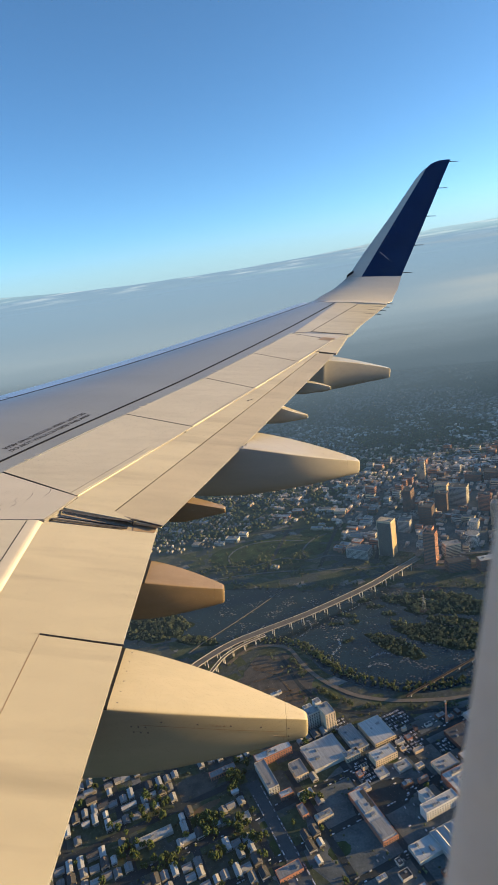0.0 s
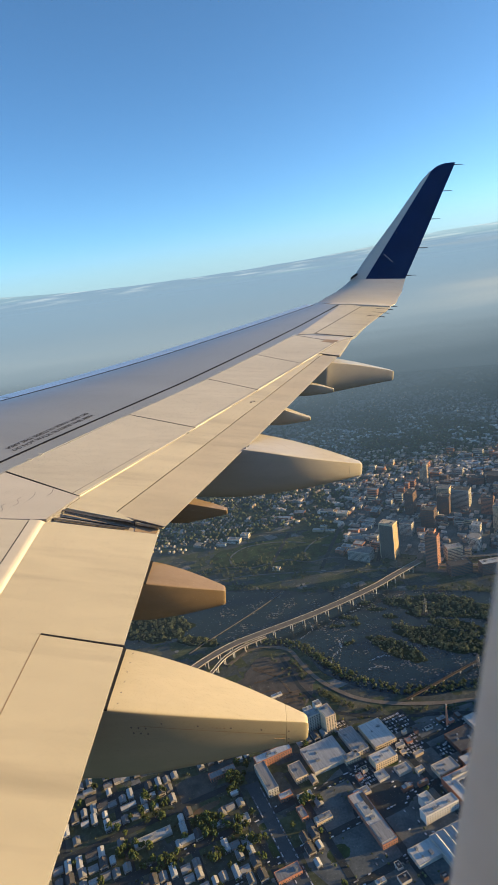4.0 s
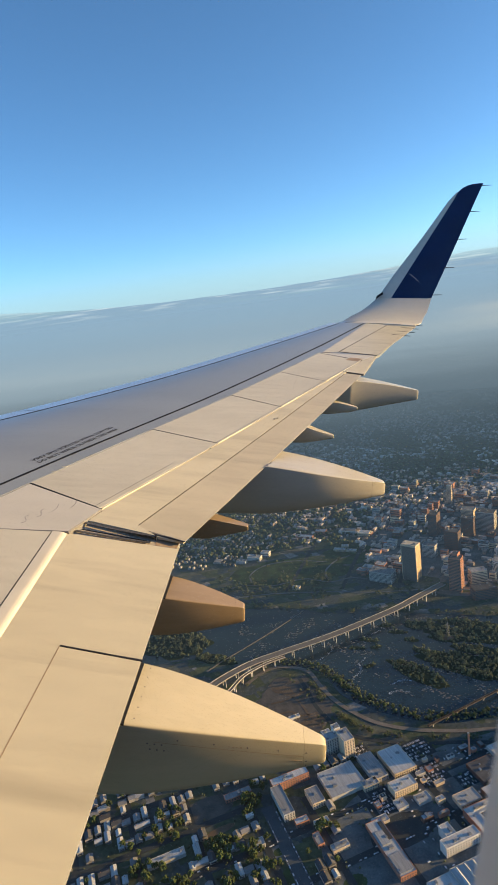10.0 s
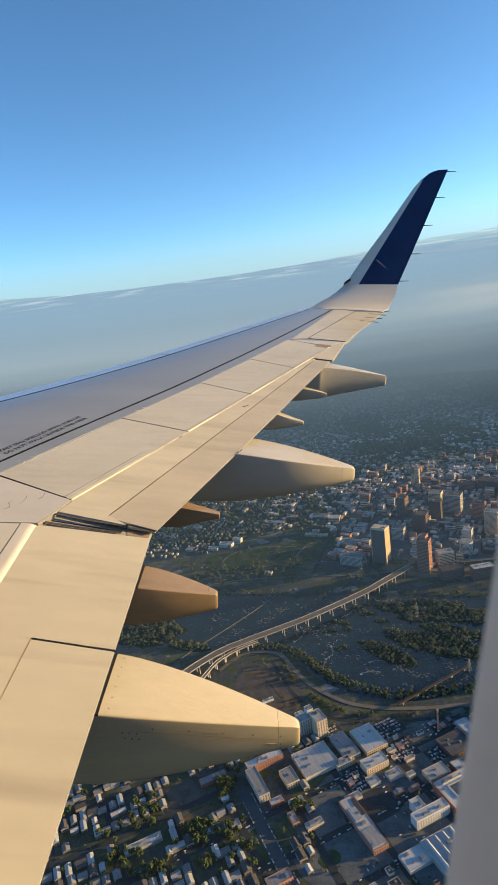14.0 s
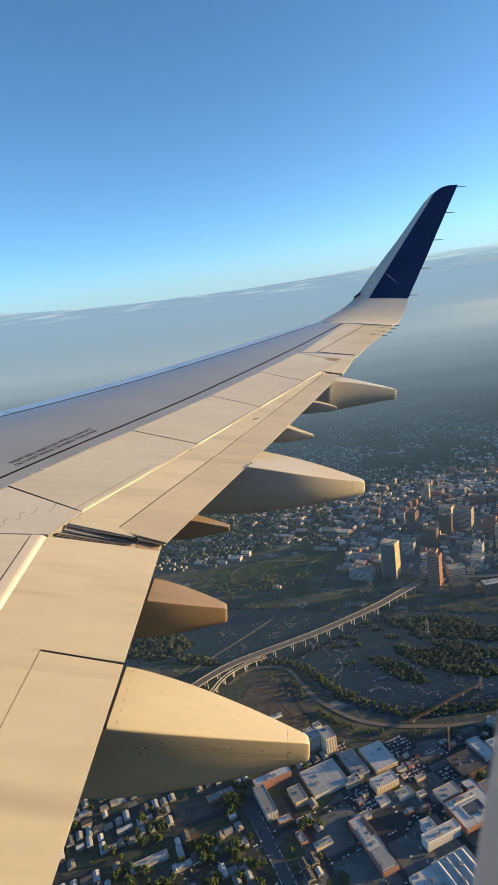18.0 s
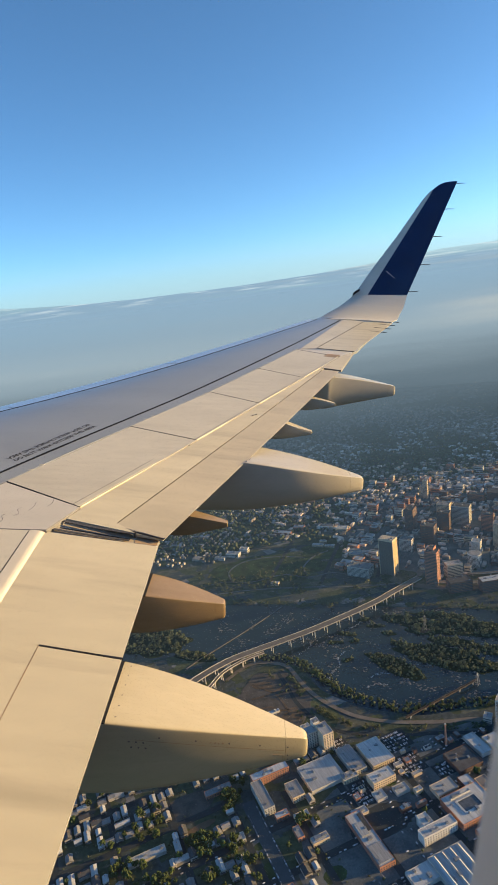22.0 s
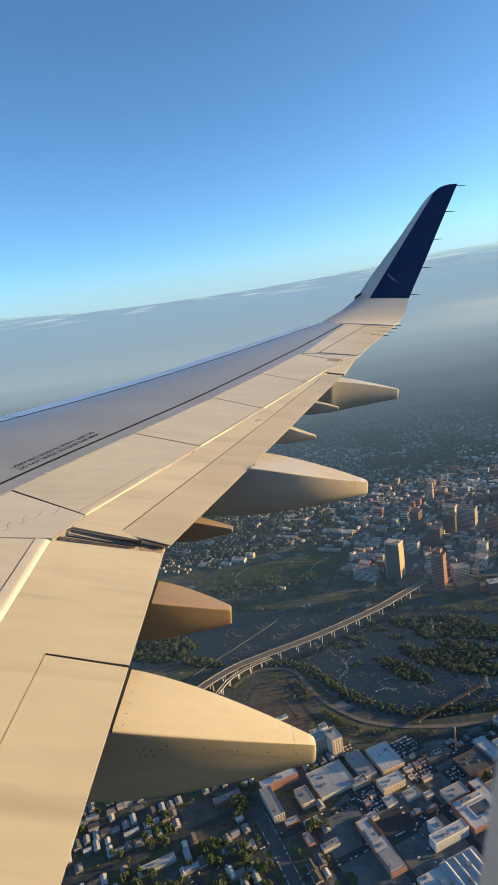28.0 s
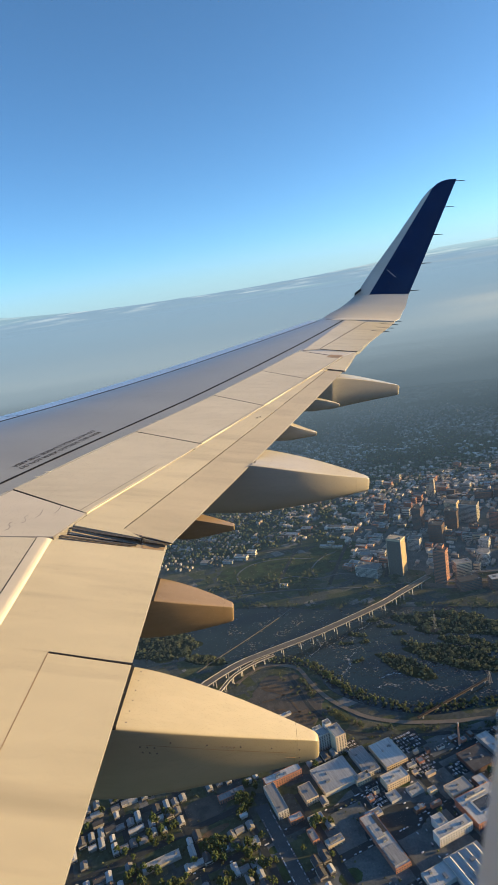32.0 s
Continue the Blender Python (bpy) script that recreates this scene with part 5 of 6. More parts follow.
for i in range(24):
    o = part("mullion", boxes((22.1, 22.5, -13, 13, 0, 0.4)), M_CONC, slab)
    o.location = (0, 0, 10 + 4 * i)
# raised crowns on the two riverside towers
building(292, 1584, 16, 22, 107, -32, M_BRICK, "d", "red brick rear shaft of a twin tower", "office tower", 0, units=1, group="downtown buildings")


def round_tower(x, y, r, h, floors, label):
    b = thing("building", pose(x, y, 0), label, "office tower", "downtown buildings")
    ring = lambda rad, z: [(rad * math.cos(2 * math.pi * i / 32), rad * math.sin(2 * math.pi * i / 32), z) for i in range(32)]
    part("wall", loft([ring(r, -0.5), ring(r, h)]), M_WALLW, b, smooth=True)
    part("roof", loft([ring(r - 2, h), ring(r - 2, h + 1.2)]), M_ROOFG, b)
    s = (h - 2) / floors
    me = mesh_of(loft([ring(r + 0.12, 0), ring(r + 0.12, s * 0.5)]), "window_band", M_GLASS, True)
    for k in range(floors):
        part("window_band", me, None, b).location = (0, 0, 1.5 + k * s)


round_tower(432, 1645, 20, 40, 10, "round white office tower with ribbon windows")

# the riverside apartment block: white frame, each window a piece
apt = building(268, 1000, 46, 20, 52, -32, M_WALLW, "w", "white riverside apartment tower with balconies", "apartment block", 14, "grid", 2)
for k in range(5):
    part("balcony_column", boxes((-19.5 + 8.6 * k, -16.6 + 8.6 * k, -10.22, -9.9, 3, 49)), M_GLASS, apt, "dark glazed balcony column")
core = building(288, 990, 15, 28, 60, -32, M_CREAM, "w", "cream stair tower of an apartment block", "apartment block", 0, units=1)
building(232, 1014, 16, 16, 12, -32, M_CONC, "w", "low pale podium beside an apartment tower", "building", 2, "band", 1)
ch = thing("chimney", pose(133, 961, 0), "tall slender red brick factory chimney", "chimney")
ring = lambda rad, z: [(rad * math.cos(2 * math.pi * i / 16), rad * math.sin(2 * math.pi * i / 16), z) for i in range(16)]
part("shaft", loft([ring(2.4, -0.5), ring(2.0, 20), ring(1.6, 46)]), M_BRICK, ch, smooth=True)
part("cap", loft([ring(1.9, 46), ring(1.9, 48), ring(1.5, 48.6)]), M_CONC, ch)

# the pale apartment block by the building site: two stepped wings and a core
building(-122, 998, 40, 19, 34, 22, M_CONC, "w", "pale stepped apartment block with many windows", "apartment block", 9, "grid", 2)
building(-92, 992, 22, 34, 40, 22, M_CREAM, "w", "tan-lit taller wing of an apartment block", "apartment block", 11, "grid", 2)
building(-108, 1012, 14, 14, 44, 22, M_WALLW, "w", "white stair core of an apartment block", "apartment block", 0, units=1)

# warehouses and workshops south of the river
WORKS = [
    (62, 776, 64, 17, 18, M_WALLW, "w", "white-walled long block with rows of windows", 4, "grid"),
    (47, 790, 18, 26, 17, M_WALLW, "w", "white-walled end wing of a long block", 4, "grid"),
    (128, 818, 76, 58, 13, M_BRICK, "w", "brick warehouse with pale roof round a light well", 3, "grid"),
    (116, 834, 40, 5, 16, M_CONC, "w", "pale roof ridge over a warehouse light well", 0, "band"),
    (170, 752, 78, 74, 9, M_BRICK, "w", "wide brick warehouse with patched pale roof", 2, "grid"),
    (232, 800, 72, 60, 11, M_BRICK, "w", "wide brick warehouse with grey-white roof", 2, "grid"),
    (74, 712, 64, 66, 9, M_CONC, "w", "workshop with long ridged pale roofs", 0, "band"),
    (-109, 919, 70, 62, 8, M_CONC, "w", "flat white-roofed warehouse", 0, "band"),
    (-50, 944, 30, 64, 9, M_CONC, "g", "grey-roofed warehouse", 2, "grid"),
    (-3, 955, 46, 62, 9, M_CREAM, "w", "cream workshop with white roof", 2, "grid"),
    (-4, 893, 46, 24, 14, M_CREAM, "w", "tan office with tall pilasters", 3, "grid"),
    (-14, 860, 20, 20, 5, M_CONC, "w", "small hut with white roof", 0, "band"),
    (25, 868, 26, 18, 6, M_CONC, "w", "small shed with white roof", 0, "band"),
    (-54, 830, 28, 14, 5, M_CONC, "w", "small shed with pale roof", 0, "band"),
    (-48, 776, 28, 104, 9, M_BRICK, "w", "long brick workshop with patched roof", 2, "grid"),
    (-218, 876, 20, 66, 15, M_CONC, "g", "grey office wing with flat roof", 4, "grid"),
    (-204, 926, 72, 17, 16, M_BRICK, "w", "red brick apartment wing with pale roof", 4, "grid"),
    (-60, 905, 30, 16, 9, M_CREAM, "w", "low tan row with white roof", 2, "grid"),
    (-152, 832, 26, 13, 8, M_CREAM, "w", "small tan house with white roof", 2, "grid"),
    (-186, 838, 24, 12, 8, M_BRICK, "w", "small brick house with white roof", 2, "grid"),
    (-160, 800, 12, 24, 8, M_BRICK, "g", "narrow brick house with grey roof", 2, "grid"),
    (-126, 786, 30, 13, 7, M_CREAM, "w", "low tan shop with white roof", 1, "grid"),
    (-262, 800, 26, 15, 7, M_CONC, "w", "low grey house with white roof", 2, "grid"),
    (-128, 1045, 18, 10, 6, M_WALLW, "w", "small white site office", 0, "band"),
    (-190, 1100, 24, 8, 4, M_WALLW, "w", "long white site cabin", 0, "band"),
    (-250, 1060, 34, 40, 13, M_WALLW, "w", "white apartment wing with rows of windows", 4, "grid"),
    (-222, 1030, 44, 16, 13, M_WALLW, "w", "white apartment wing round a court", 4, "grid"),
    (-160, 884, 24, 36, 12, M_CREAM, "g", "tan office with flat roof", 3, "grid"),
    (150, 918, 50, 48, 8, M_BRICKD, "d", "workshop with dark patched roof", 2, "grid"),
    (188, 950, 24, 52, 8, M_CONC, "w", "workshop with white roof", 0, "band"),
    (224, 940, 30, 56, 10, M_CREAM, "w", "cream works with white roof", 2, "grid"),
    (254, 938, 17, 19, 19, M_CREAM, "g", "small tan tower block with square windows", 5, "grid"),
    (98, 860, 42, 26, 8, M_CREAM, "w", "low cream shop with pale roof", 2, "grid"),
    (140, 868, 22, 24, 8, M_BRICKD, "w", "small brick shop with pale roof", 2, "grid"),
    (168, 862, 22, 26, 7, M_CREAM, "g", "small tan shop", 2, "grid"),
    (236, 892, 32, 24, 7, M_CONC, "g", "low grey shop", 0, "band"),
    (286, 848, 76, 20, 9, M_BRICK, "d", "long brick row with dark roof", 2, "grid"),
    (224, 848, 32, 20, 9, M_BRICK, "g", "brick workshop with grey roof", 2, "grid"),
    (20, 708, 44, 30, 7, M_CONC, "w", "low shed with white roof", 0, "band"),
    (-190, 700, 40, 18, 6, M_BRICK, "g", "low brick house row", 1, "grid"),
    (-412, 786, 64, 15, 6, M_CONC, "w", "long low shed with pale roof", 0, "band"),
    (330, 760, 60, 44, 10, M_BRICK, "w", "brick warehouse with pale roof", 2, "grid"),
    (300, 720, 46, 40, 9, M_CONC, "g", "grey-roofed warehouse", 0, "band"),
    (-300, 905, 50, 14, 7, M_BRICK, "g", "low brick terrace", 2, "grid"),
]
for x, y, w, d, h, wall, roof, label, floors, style in WORKS:
    building(x, y, w, d, h, 22, wall, roof, label, "warehouse" if w > 40 else "building", floors, style, 3 if w > 24 else 1, "blocks south of the river", None, "warehouse" if w > 40 else "workshop")
blob(130, 822, 300, 165, 22, 0.22, 41.0, M_PAVE, "pavement", "patched grey yards between warehouses", rough=0.12)


def find(start):
    return next(o for o in scene.objects if o.get("label", "").startswith(start))


# raised wings, steps and a glazed court on the largest roofs
court = find("brick warehouse with pale roof round a light well")
part("light_well", boxes((-18, 16, -12, 10, 13.3, 13.55)), M_GLASS, court, "dark glazed court")
for d in ((-21, 19, -15, -12, 13.3, 14.6), (-21, 19, 10, 12.5, 13.3, 14.6), (-21, -18, -12, 10, 13.3, 14.6), (16, 19, -12, 10, 13.3, 14.6)):
    part("court_rim", boxes(d), M_ROOFW, court)
wide = find("wide brick warehouse with patched pale roof")
for d, m in (((-36, -14, -34, 34, 9.3, 11.2), M_ROOFW), ((-11, 8, -34, 12, 9.3, 10.4), M_ROOFG), ((11, 36, -30, 34, 9.3, 11.6), M_ROOFW), ((-4, 2, -10, 2, 10.4, 12.4), M_ROOFD), ((-12, -10.6, -34, 34, 9.3, 12.0), M_BRICK)):
    part("roof_wing", boxes(d), m, wide)
grey = find("wide brick warehouse with grey-white roof")
for d, m in (((-33, -2, -26, 27, 11.3, 12.9), M_ROOFW), ((2, 33, -27, 6, 11.3, 13.4), M_ROOFG), ((6, 20, 10, 26, 11.3, 12.4), M_ROOFD)):
    part("roof_wing", boxes(d), m, grey)
long_shop = find("long brick workshop with patched roof")
for d, m in (((-12, 12, -48, -14, 9.3, 10.6), M_ROOFG), ((-10, 4, 4, 30, 9.3, 11.0), M_ROOFW), ((5, 12, 10, 46, 9.3, 10.2), M_ROOFD)):
    part("roof_wing", boxes(d), m, long_shop)
patch_me = [mesh_of(boxes((-w / 2, w / 2, -d / 2, d / 2, 0, 0.12)), "roof_patch", m) for w, d, m in ((9, 5, M_ROOFG), (5, 12, M_ROOFW), (12, 3, M_ROOFD), (4, 4, M_ROOFD), (2, 16, M_STEEL))]
blocks = [o for o in scene.objects if o.get("group") == "blocks south of the river"]
for b in blocks:
    size = b.children[0].dimensions
    for i in range(int(size.x * size.y / 190)):
        o = part("roof_patch", rng.choice(patch_me), None, next(c for c in b.children if c.name.startswith("roof")))
        lx, ly = max(size.x / 2 - 9, 0), max(size.y / 2 - 9, 0)
        o.matrix_basis = pose(rng.uniform(-lx, lx), rng.uniform(-ly, ly), size.z - 0.5 + 0.35 + 0.02 * i, 0, 0, rng.choice((0, 90)))
near = [(w[0], w[1], max(w[2], w[3]) / 2 + 8) for w in WORKS] + [(272, 1000, 45)]
for i in range(700):
    x, y = rng.uniform(-70, 420), rng.uniform(640, 985)
    w, d, h = rng.uniform(7, 20), rng.uniform(6, 14), rng.uniform(3.5, 8)
    if len(near) > 130 or any((x - p) ** 2 + (y - q) ** 2 < (r + max(w, d) / 2) ** 2 for p, q, r in near):
        continue
    near.append((x, y, max(w, d) / 2 + 3))
    building(x, y, w, d, h, 22, rng.choice((M_BRICK, M_BRICKD, M_CONC, M_CREAM)), rng.choice("wwgd"), "small flat-roofed shed between warehouses", "shed", 0, units=rng.choice((0, 1)), group="small sheds", name="shed")

# ridged roof lights on the workshop
for i in range(4):
    x, y = 74 + U.x * (-22 + 15 * i), 712 + U.y * (-22 + 15 * i)
    bm = loft([[(-3, -30, 0), (3, -30, 0), (0, -30, 2.2)], [(-3, 30, 0), (3, 30, 0), (0, 30, 2.2)]])
    o = part("roof_light", bm, M_ROOFW)
    o.matrix_world = pose(x, y, 9.35, 0, 0, 22)
    tagged(o, "long ridged pale roof light on a workshop", "roof light", "ridged roof lights")

blob(520, 1985, 430, 400, 0, 0.30, 21.0, M_PAVE, "pavement", "dark downtown streets and paved yards", rough=0.15)
# pale halls and pavilions round the park
for x, y, w, d, h, roof in ((-8, 1905, 40, 16, 7, "w"), (30, 1890, 34, 14, 6, "w"), (12, 1925, 24, 12, 9, "w"), (-300, 1905, 46, 24, 12, "w"), (-262, 1925, 30, 20, 16, "w"), (-345, 1890, 36, 16, 8, "g"), (-165, 1668, 24, 14, 7, "w"), (-120, 2040, 60, 22, 10, "w"), (-60, 2070, 40, 26, 12, "w"), (40, 2050, 50, 24, 11, "g"), (90, 2010, 40, 30, 14, "w")):
    building(x, y, w, d, h, -20, rng.choice((M_CREAM, M_WALLW, M_BRICK)), roof, "pale low hall at the edge of a park", "hall", 2, "band", 2, "park halls", None, "hall")

# downtown's lower blocks
def taken(x, y, r):
    return any(abs(x - t[0]) < r and abs(y - t[1]) < r for t in TOWERS)


placed = 0
for i in range(1800):
    if placed >= 270:
        break
    u, v = rng.uniform(90, 1150), rng.uniform(1600, 2550)
    x, y = u + (v - 1600) * 0.25 - 120, v
    if x < 40 and y < 1950 or x > 0.50 * y or taken(x, y, 40) or (x < 270 and y < 1660):
        continue
    w, d, h = rng.uniform(14, 38), rng.uniform(12, 26), rng.choice((6, 7, 8, 10, 12, 15, 20, 26))
    wall = rng.choice((M_BRICK, M_BRICK, M_BRICKD, M_CREAM, M_CONC, M_CONC))
    building(x, y, w, d, h, -32, wall, rng.choice("wwggd"), "low downtown block with flat roof", "building", min(3, h // 4) if h >= 8 else 0, units=rng.choice((1, 2, 3)), group="low downtown blocks")
    placed += 1


# ---- houses ----
def house_meshes(w, d, h, r):
    wall = boxes((-w / 2, w / 2, -d / 2, d / 2, -0.3, h))
    roof = loft([[(-w / 2 - 0.4, -d / 2 - 0.5, h - 0.1), (w / 2 + 0.4, -d / 2 - 0.5, h - 0.1), (w / 2 + 0.4, -d / 2 - 0.5, h + 0.15), (0, -d / 2 - 0.5, h + r), (-w / 2 - 0.4, -d / 2 - 0.5, h + 0.15)],
                 [(-w / 2 - 0.4, d / 2 + 0.5, h - 0.1), (w / 2 + 0.4, d / 2 + 0.5, h - 0.1), (w / 2 + 0.4, d / 2 + 0.5, h + 0.15), (0, d / 2 + 0.5, h + r), (-w / 2 - 0.4, d / 2 + 0.5, h + 0.15)]])
    chim = boxes((-0.5, 0.5, d / 4 - 0.4, d / 4 + 0.4, h + r * 0.5, h + r + 1.2))
    porch = boxes((-w / 3, w / 3, -d / 2 - 2.2, -d / 2 - 0.1, h * 0.42, h * 0.5))
    return [("wall", wall, M_HOUSE), ("roof", roof, M_ROOFG), ("chimney", chim, M_BRICK), ("porch", porch, M_ROOFD)]


HOUSES = []
for w, d, h, r, roofm, lab in ((11, 16, 6.5, 3.2, M_ROOFG, "two-storey house with grey gabled roof"), (12, 15, 4.2, 2.8, M_ROOFG, "small house with grey gabled roof"), (9, 13, 6.0, 2.4, M_ROOFW, "small two-storey house with pale gabled roof"), (13, 18, 6.8, 3.6, M_ROOFD, "two-storey house with dark gabled roof"), (10, 22, 7.0, 1.6, M_ROOFW, "narrow row house with pale low roof")):
    src = thing("house", pose(0, 0, -60), lab, "house", "town houses")
    kids = {}
    for nm, bm, m in house_meshes(w, d, h, r):
        kids[nm] = part(nm, bm, roofm if nm == "roof" else m, kids["roof"] if nm == "chimney" else src)
    HOUSES.append(src)


def put_house(x, y, az):
    src = rng.choice(HOUSES)
    copy_thing(src, pose(x, y, 0, 0, 0, az))


spots = [(w[0], w[1], max(w[2], w[3]) / 2 + 12) for w in WORKS] + [(272, 1000, 45), (-365, 885, 32), (-330, 860, 30), (-320, 835, 24), (-203, 742, 30), (-110, 726, 26), (-228, 786, 26), (-20, 812, 40)] + [(*grid(-288, v), 22) for v in range(-320, 210, 20)]
free = lambda x, y, r=0: all((x - a) ** 2 + (y - b) ** 2 > (c + r) ** 2 for a, b, c in spots)
n_house = 0
for i in range(-40, 4):
    for j in range(-14, 21):
        p = grid(i * 17 + rng.uniform(-2, 2), j * 23 + 8 + rng.uniform(-3, 3))
        near_plot = min(abs((p - HUB).dot(V) - v) for v in STREETS)
        if p.x > -130 + rng.uniform(-30, 60) or p.x < -640 or p.y > 1150 or p.y < 690 or p.x > -290 and p.y > 985 or near_plot < 9 or n_house > 298 or not free(p.x, p.y) or rng.random() < 0.2:
            continue
        put_house(p.x, p.y, 22 + rng.choice((0, 90, 0)))
        n_house += 1
for src in HOUSES:
    for o in (src, *src.children_recursive):
        bpy.data.objects.remove(o)


# far houses and trees: joined
def scatter(name, shapes, mat, label, category):
    """Joins many small shapes (verts, faces) into one mesh."""
    vs, fs, off = [], [], 0
    for v, f in shapes:
        vs.append(v)
        fs += [[i + off for i in q] for q in f]
        off += len(v)
    me = bpy.data.meshes.new(name)
    me.from_pydata(np.concatenate(vs).tolist(), [], fs)
    for m in mat if isinstance(mat, tuple) else (mat,):
        me.materials.append(m)
    if isinstance(mat, tuple):
        me.polygons.foreach_set("material_index", [int(i % 8 > 5) for i in range(len(me.polygons))])
    return tagged(new(name, me), label, category, kind="stuff")


HF = [(0, 1, 5, 4), (1, 2, 6, 5), (2, 3, 7, 6), (3, 0, 4, 7), (4, 5, 8), (6, 7, 9), (5, 6, 9, 8), (7, 4, 8, 9)]


def far_house(x, y, w, d, h, r, az):
    c, s = math.cos(radians(az)), math.sin(radians(az))
    p = np.array([(-w, -d, 0), (w, -d, 0), (w, d, 0), (-w, d, 0), (-w, -d, h), (w, -d, h), (w, d, h), (-w, d, h), (0, -d, h + r), (0, d, h + r)], float)
    q = p.copy()
    q[:, 0], q[:, 1] = p[:, 0] * c - p[:, 1] * s + x, p[:, 0] * s + p[:, 1] * c + y
    return q, HF


shapes = []
while len(shapes) < 9500:
    y = 2050 + 2500 * rng.random() ** 0.9
    x = rng.uniform(-0.42, 0.56) * y + AHEAD
    az = -34 if noise.noise((x * 0.0007, y * 0.0007, 9)) > 0 else -12
    c, s = math.cos(radians(az)), math.sin(radians(az))
    u, v = x * c + y * s, -x * s + y * c
    u, v = round(u / 15) * 15 + rng.uniform(-1.5, 1.5), round(v / 52) * 52 + rng.choice((-13, 13)) + rng.uniform(-2, 2)
    x, y = u * c - v * s, u * s + v * c
    dense = noise.noise((x * 0.0016, y * 0.0012, 2.0)) + 0.9 * noise.noise((x * 0.006, y * 0.004, 5.0)) + 0.15
    if dense < rng.uniform(-0.1, 0.35) or math.hypot(x - AHEAD, y) > 4560 or (x > 40 and y < 2300 and x < 950) or (y < 2560 and x < 0.18 * y - 20):
        continue
    big = rng.random() < 0.10
    w, d = (rng.uniform(7, 15), rng.uniform(7, 14)) if big else (rng.uniform(4.5, 6.5), rng.uniform(6, 9))
    shapes.append(far_house(x, y, w, d, rng.uniform(5, 9), 0.3 if big else rng.uniform(1.2, 2.8), az + rng.choice((0, 0, 90))))
for k in range(2600):
    x, y = rng.uniform(-900, 330), rng.uniform(1880, 2560)
    if x > 0.18 * y - 20 or y < 2060 and x > 40 or y < 2000 and x > -330 or noise.noise((x * 0.006, y * 0.006, 21.0)) < (-0.28 if x < -300 else 0.02):
        continue
    c, q = math.cos(radians(-20)), math.sin(radians(-20))
    u, v = round((x * c + y * q) / 17) * 17 + rng.uniform(-1.5, 1.5), round((-x * q + y * c) / 40) * 40 + rng.choice((-10, 10))
    big = rng.random() < 0.06
    w, d = (rng.uniform(7, 14), rng.uniform(9, 16)) if big else (rng.uniform(2.8, 4.0), rng.uniform(3.8, 6.0))
    shapes.append(far_house(u * c - v * q, u * q + v * c, w, d, rng.uniform(4.5, 7), 0.3 if big else rng.uniform(1.2, 2.6), -20 + rng.choice((0, 0, 90))))
blocks_far = []
while len(blocks_far) < 1350:
    x, y = rng.uniform(60, 1150), rng.uniform(1590, 2700)
    if x > 0.52 * y or taken(x, y, 28) or (x < 290 and y < 1680):
        continue
    if rng.random() < 0.06:
        x, y = rng.uniform(-260, 70), rng.uniform(1985, 2450)
    blocks_far.append(far_house(x, y, rng.uniform(3, 6), rng.uniform(6, 15), rng.uniform(4, 11), 0.3, -32 + rng.choice((0, 0, 90))))
scatter("downtown_blocks", blocks_far, M_BLOCKI, "small low brick and flat-roofed downtown blocks", "buildings")
sheds = []
while len(sheds) < 900:
    y = rng.uniform(2260, 3300)
    x = rng.uniform(-0.25, 0.54) * y + AHEAD
    if noise.noise((x * 0.0035, y * 0.0035, 12.0)) < 0.0 or (y < 2560 and x < 0.18 * y + 30):
        continue
    sheds.append(far_house(x, y, rng.uniform(3, 8), rng.uniform(6, 17), rng.uniform(5, 9), 0.3, -34 + rng.choice((0, 90))))
scatter("distant_warehouses", sheds, M_SHEDI, "distant flat pale-roofed warehouses", "warehouses")
scatter("distant_houses", shapes, (M_HOUSEI, M_ROOFI), "distant rows of pale-roofed houses", "houses")

# ---- trees ----
ico = bmesh.new()
bmesh.ops.create_icosphere(ico, subdivisions=1, radius=1.0)
ICO_V = np.array([v.co[:] for v in ico.verts])
ICO_F = [[v.index for v in f.verts] for f in ico.faces]
ico.free()
nprng = np.random.default_rng(5)


def clump(cx, cy, cz, r, squash=0.8):
    k = 1 + nprng.uniform(-0.28, 0.28, (len(ICO_V), 1))
    return ICO_V * k * np.array([r, r, r * squash]) + np.array([cx, cy, cz]), ICO_F


def crown_mesh(height, spread, n, seed):
    shapes = []
    for i in range(n):
        a = nprng.uniform(0, 2 * math.pi)
        t = nprng.uniform(0, 1)
        rad = spread * (1 - 0.75 * abs(t - 0.35) ** 1.3 * 1.3) * math.sqrt(nprng.uniform(0.05, 1))
        shapes.append(clump(rad * math.cos(a), rad * math.sin(a), height * (0.32 + 0.62 * t), spread * nprng.uniform(0.22, 0.42)))
    vs, fs, off = [], [], 0
    for v, f in shapes:
        vs.append(v)
        fs += [[i + off for i in q] for q in f]
        off += len(v)
    me = bpy.data.meshes.new("crown")
    me.from_pydata(np.concatenate(vs).tolist(), [], fs)
    me.materials.append(M_LEAF)
    return me


TREES = []
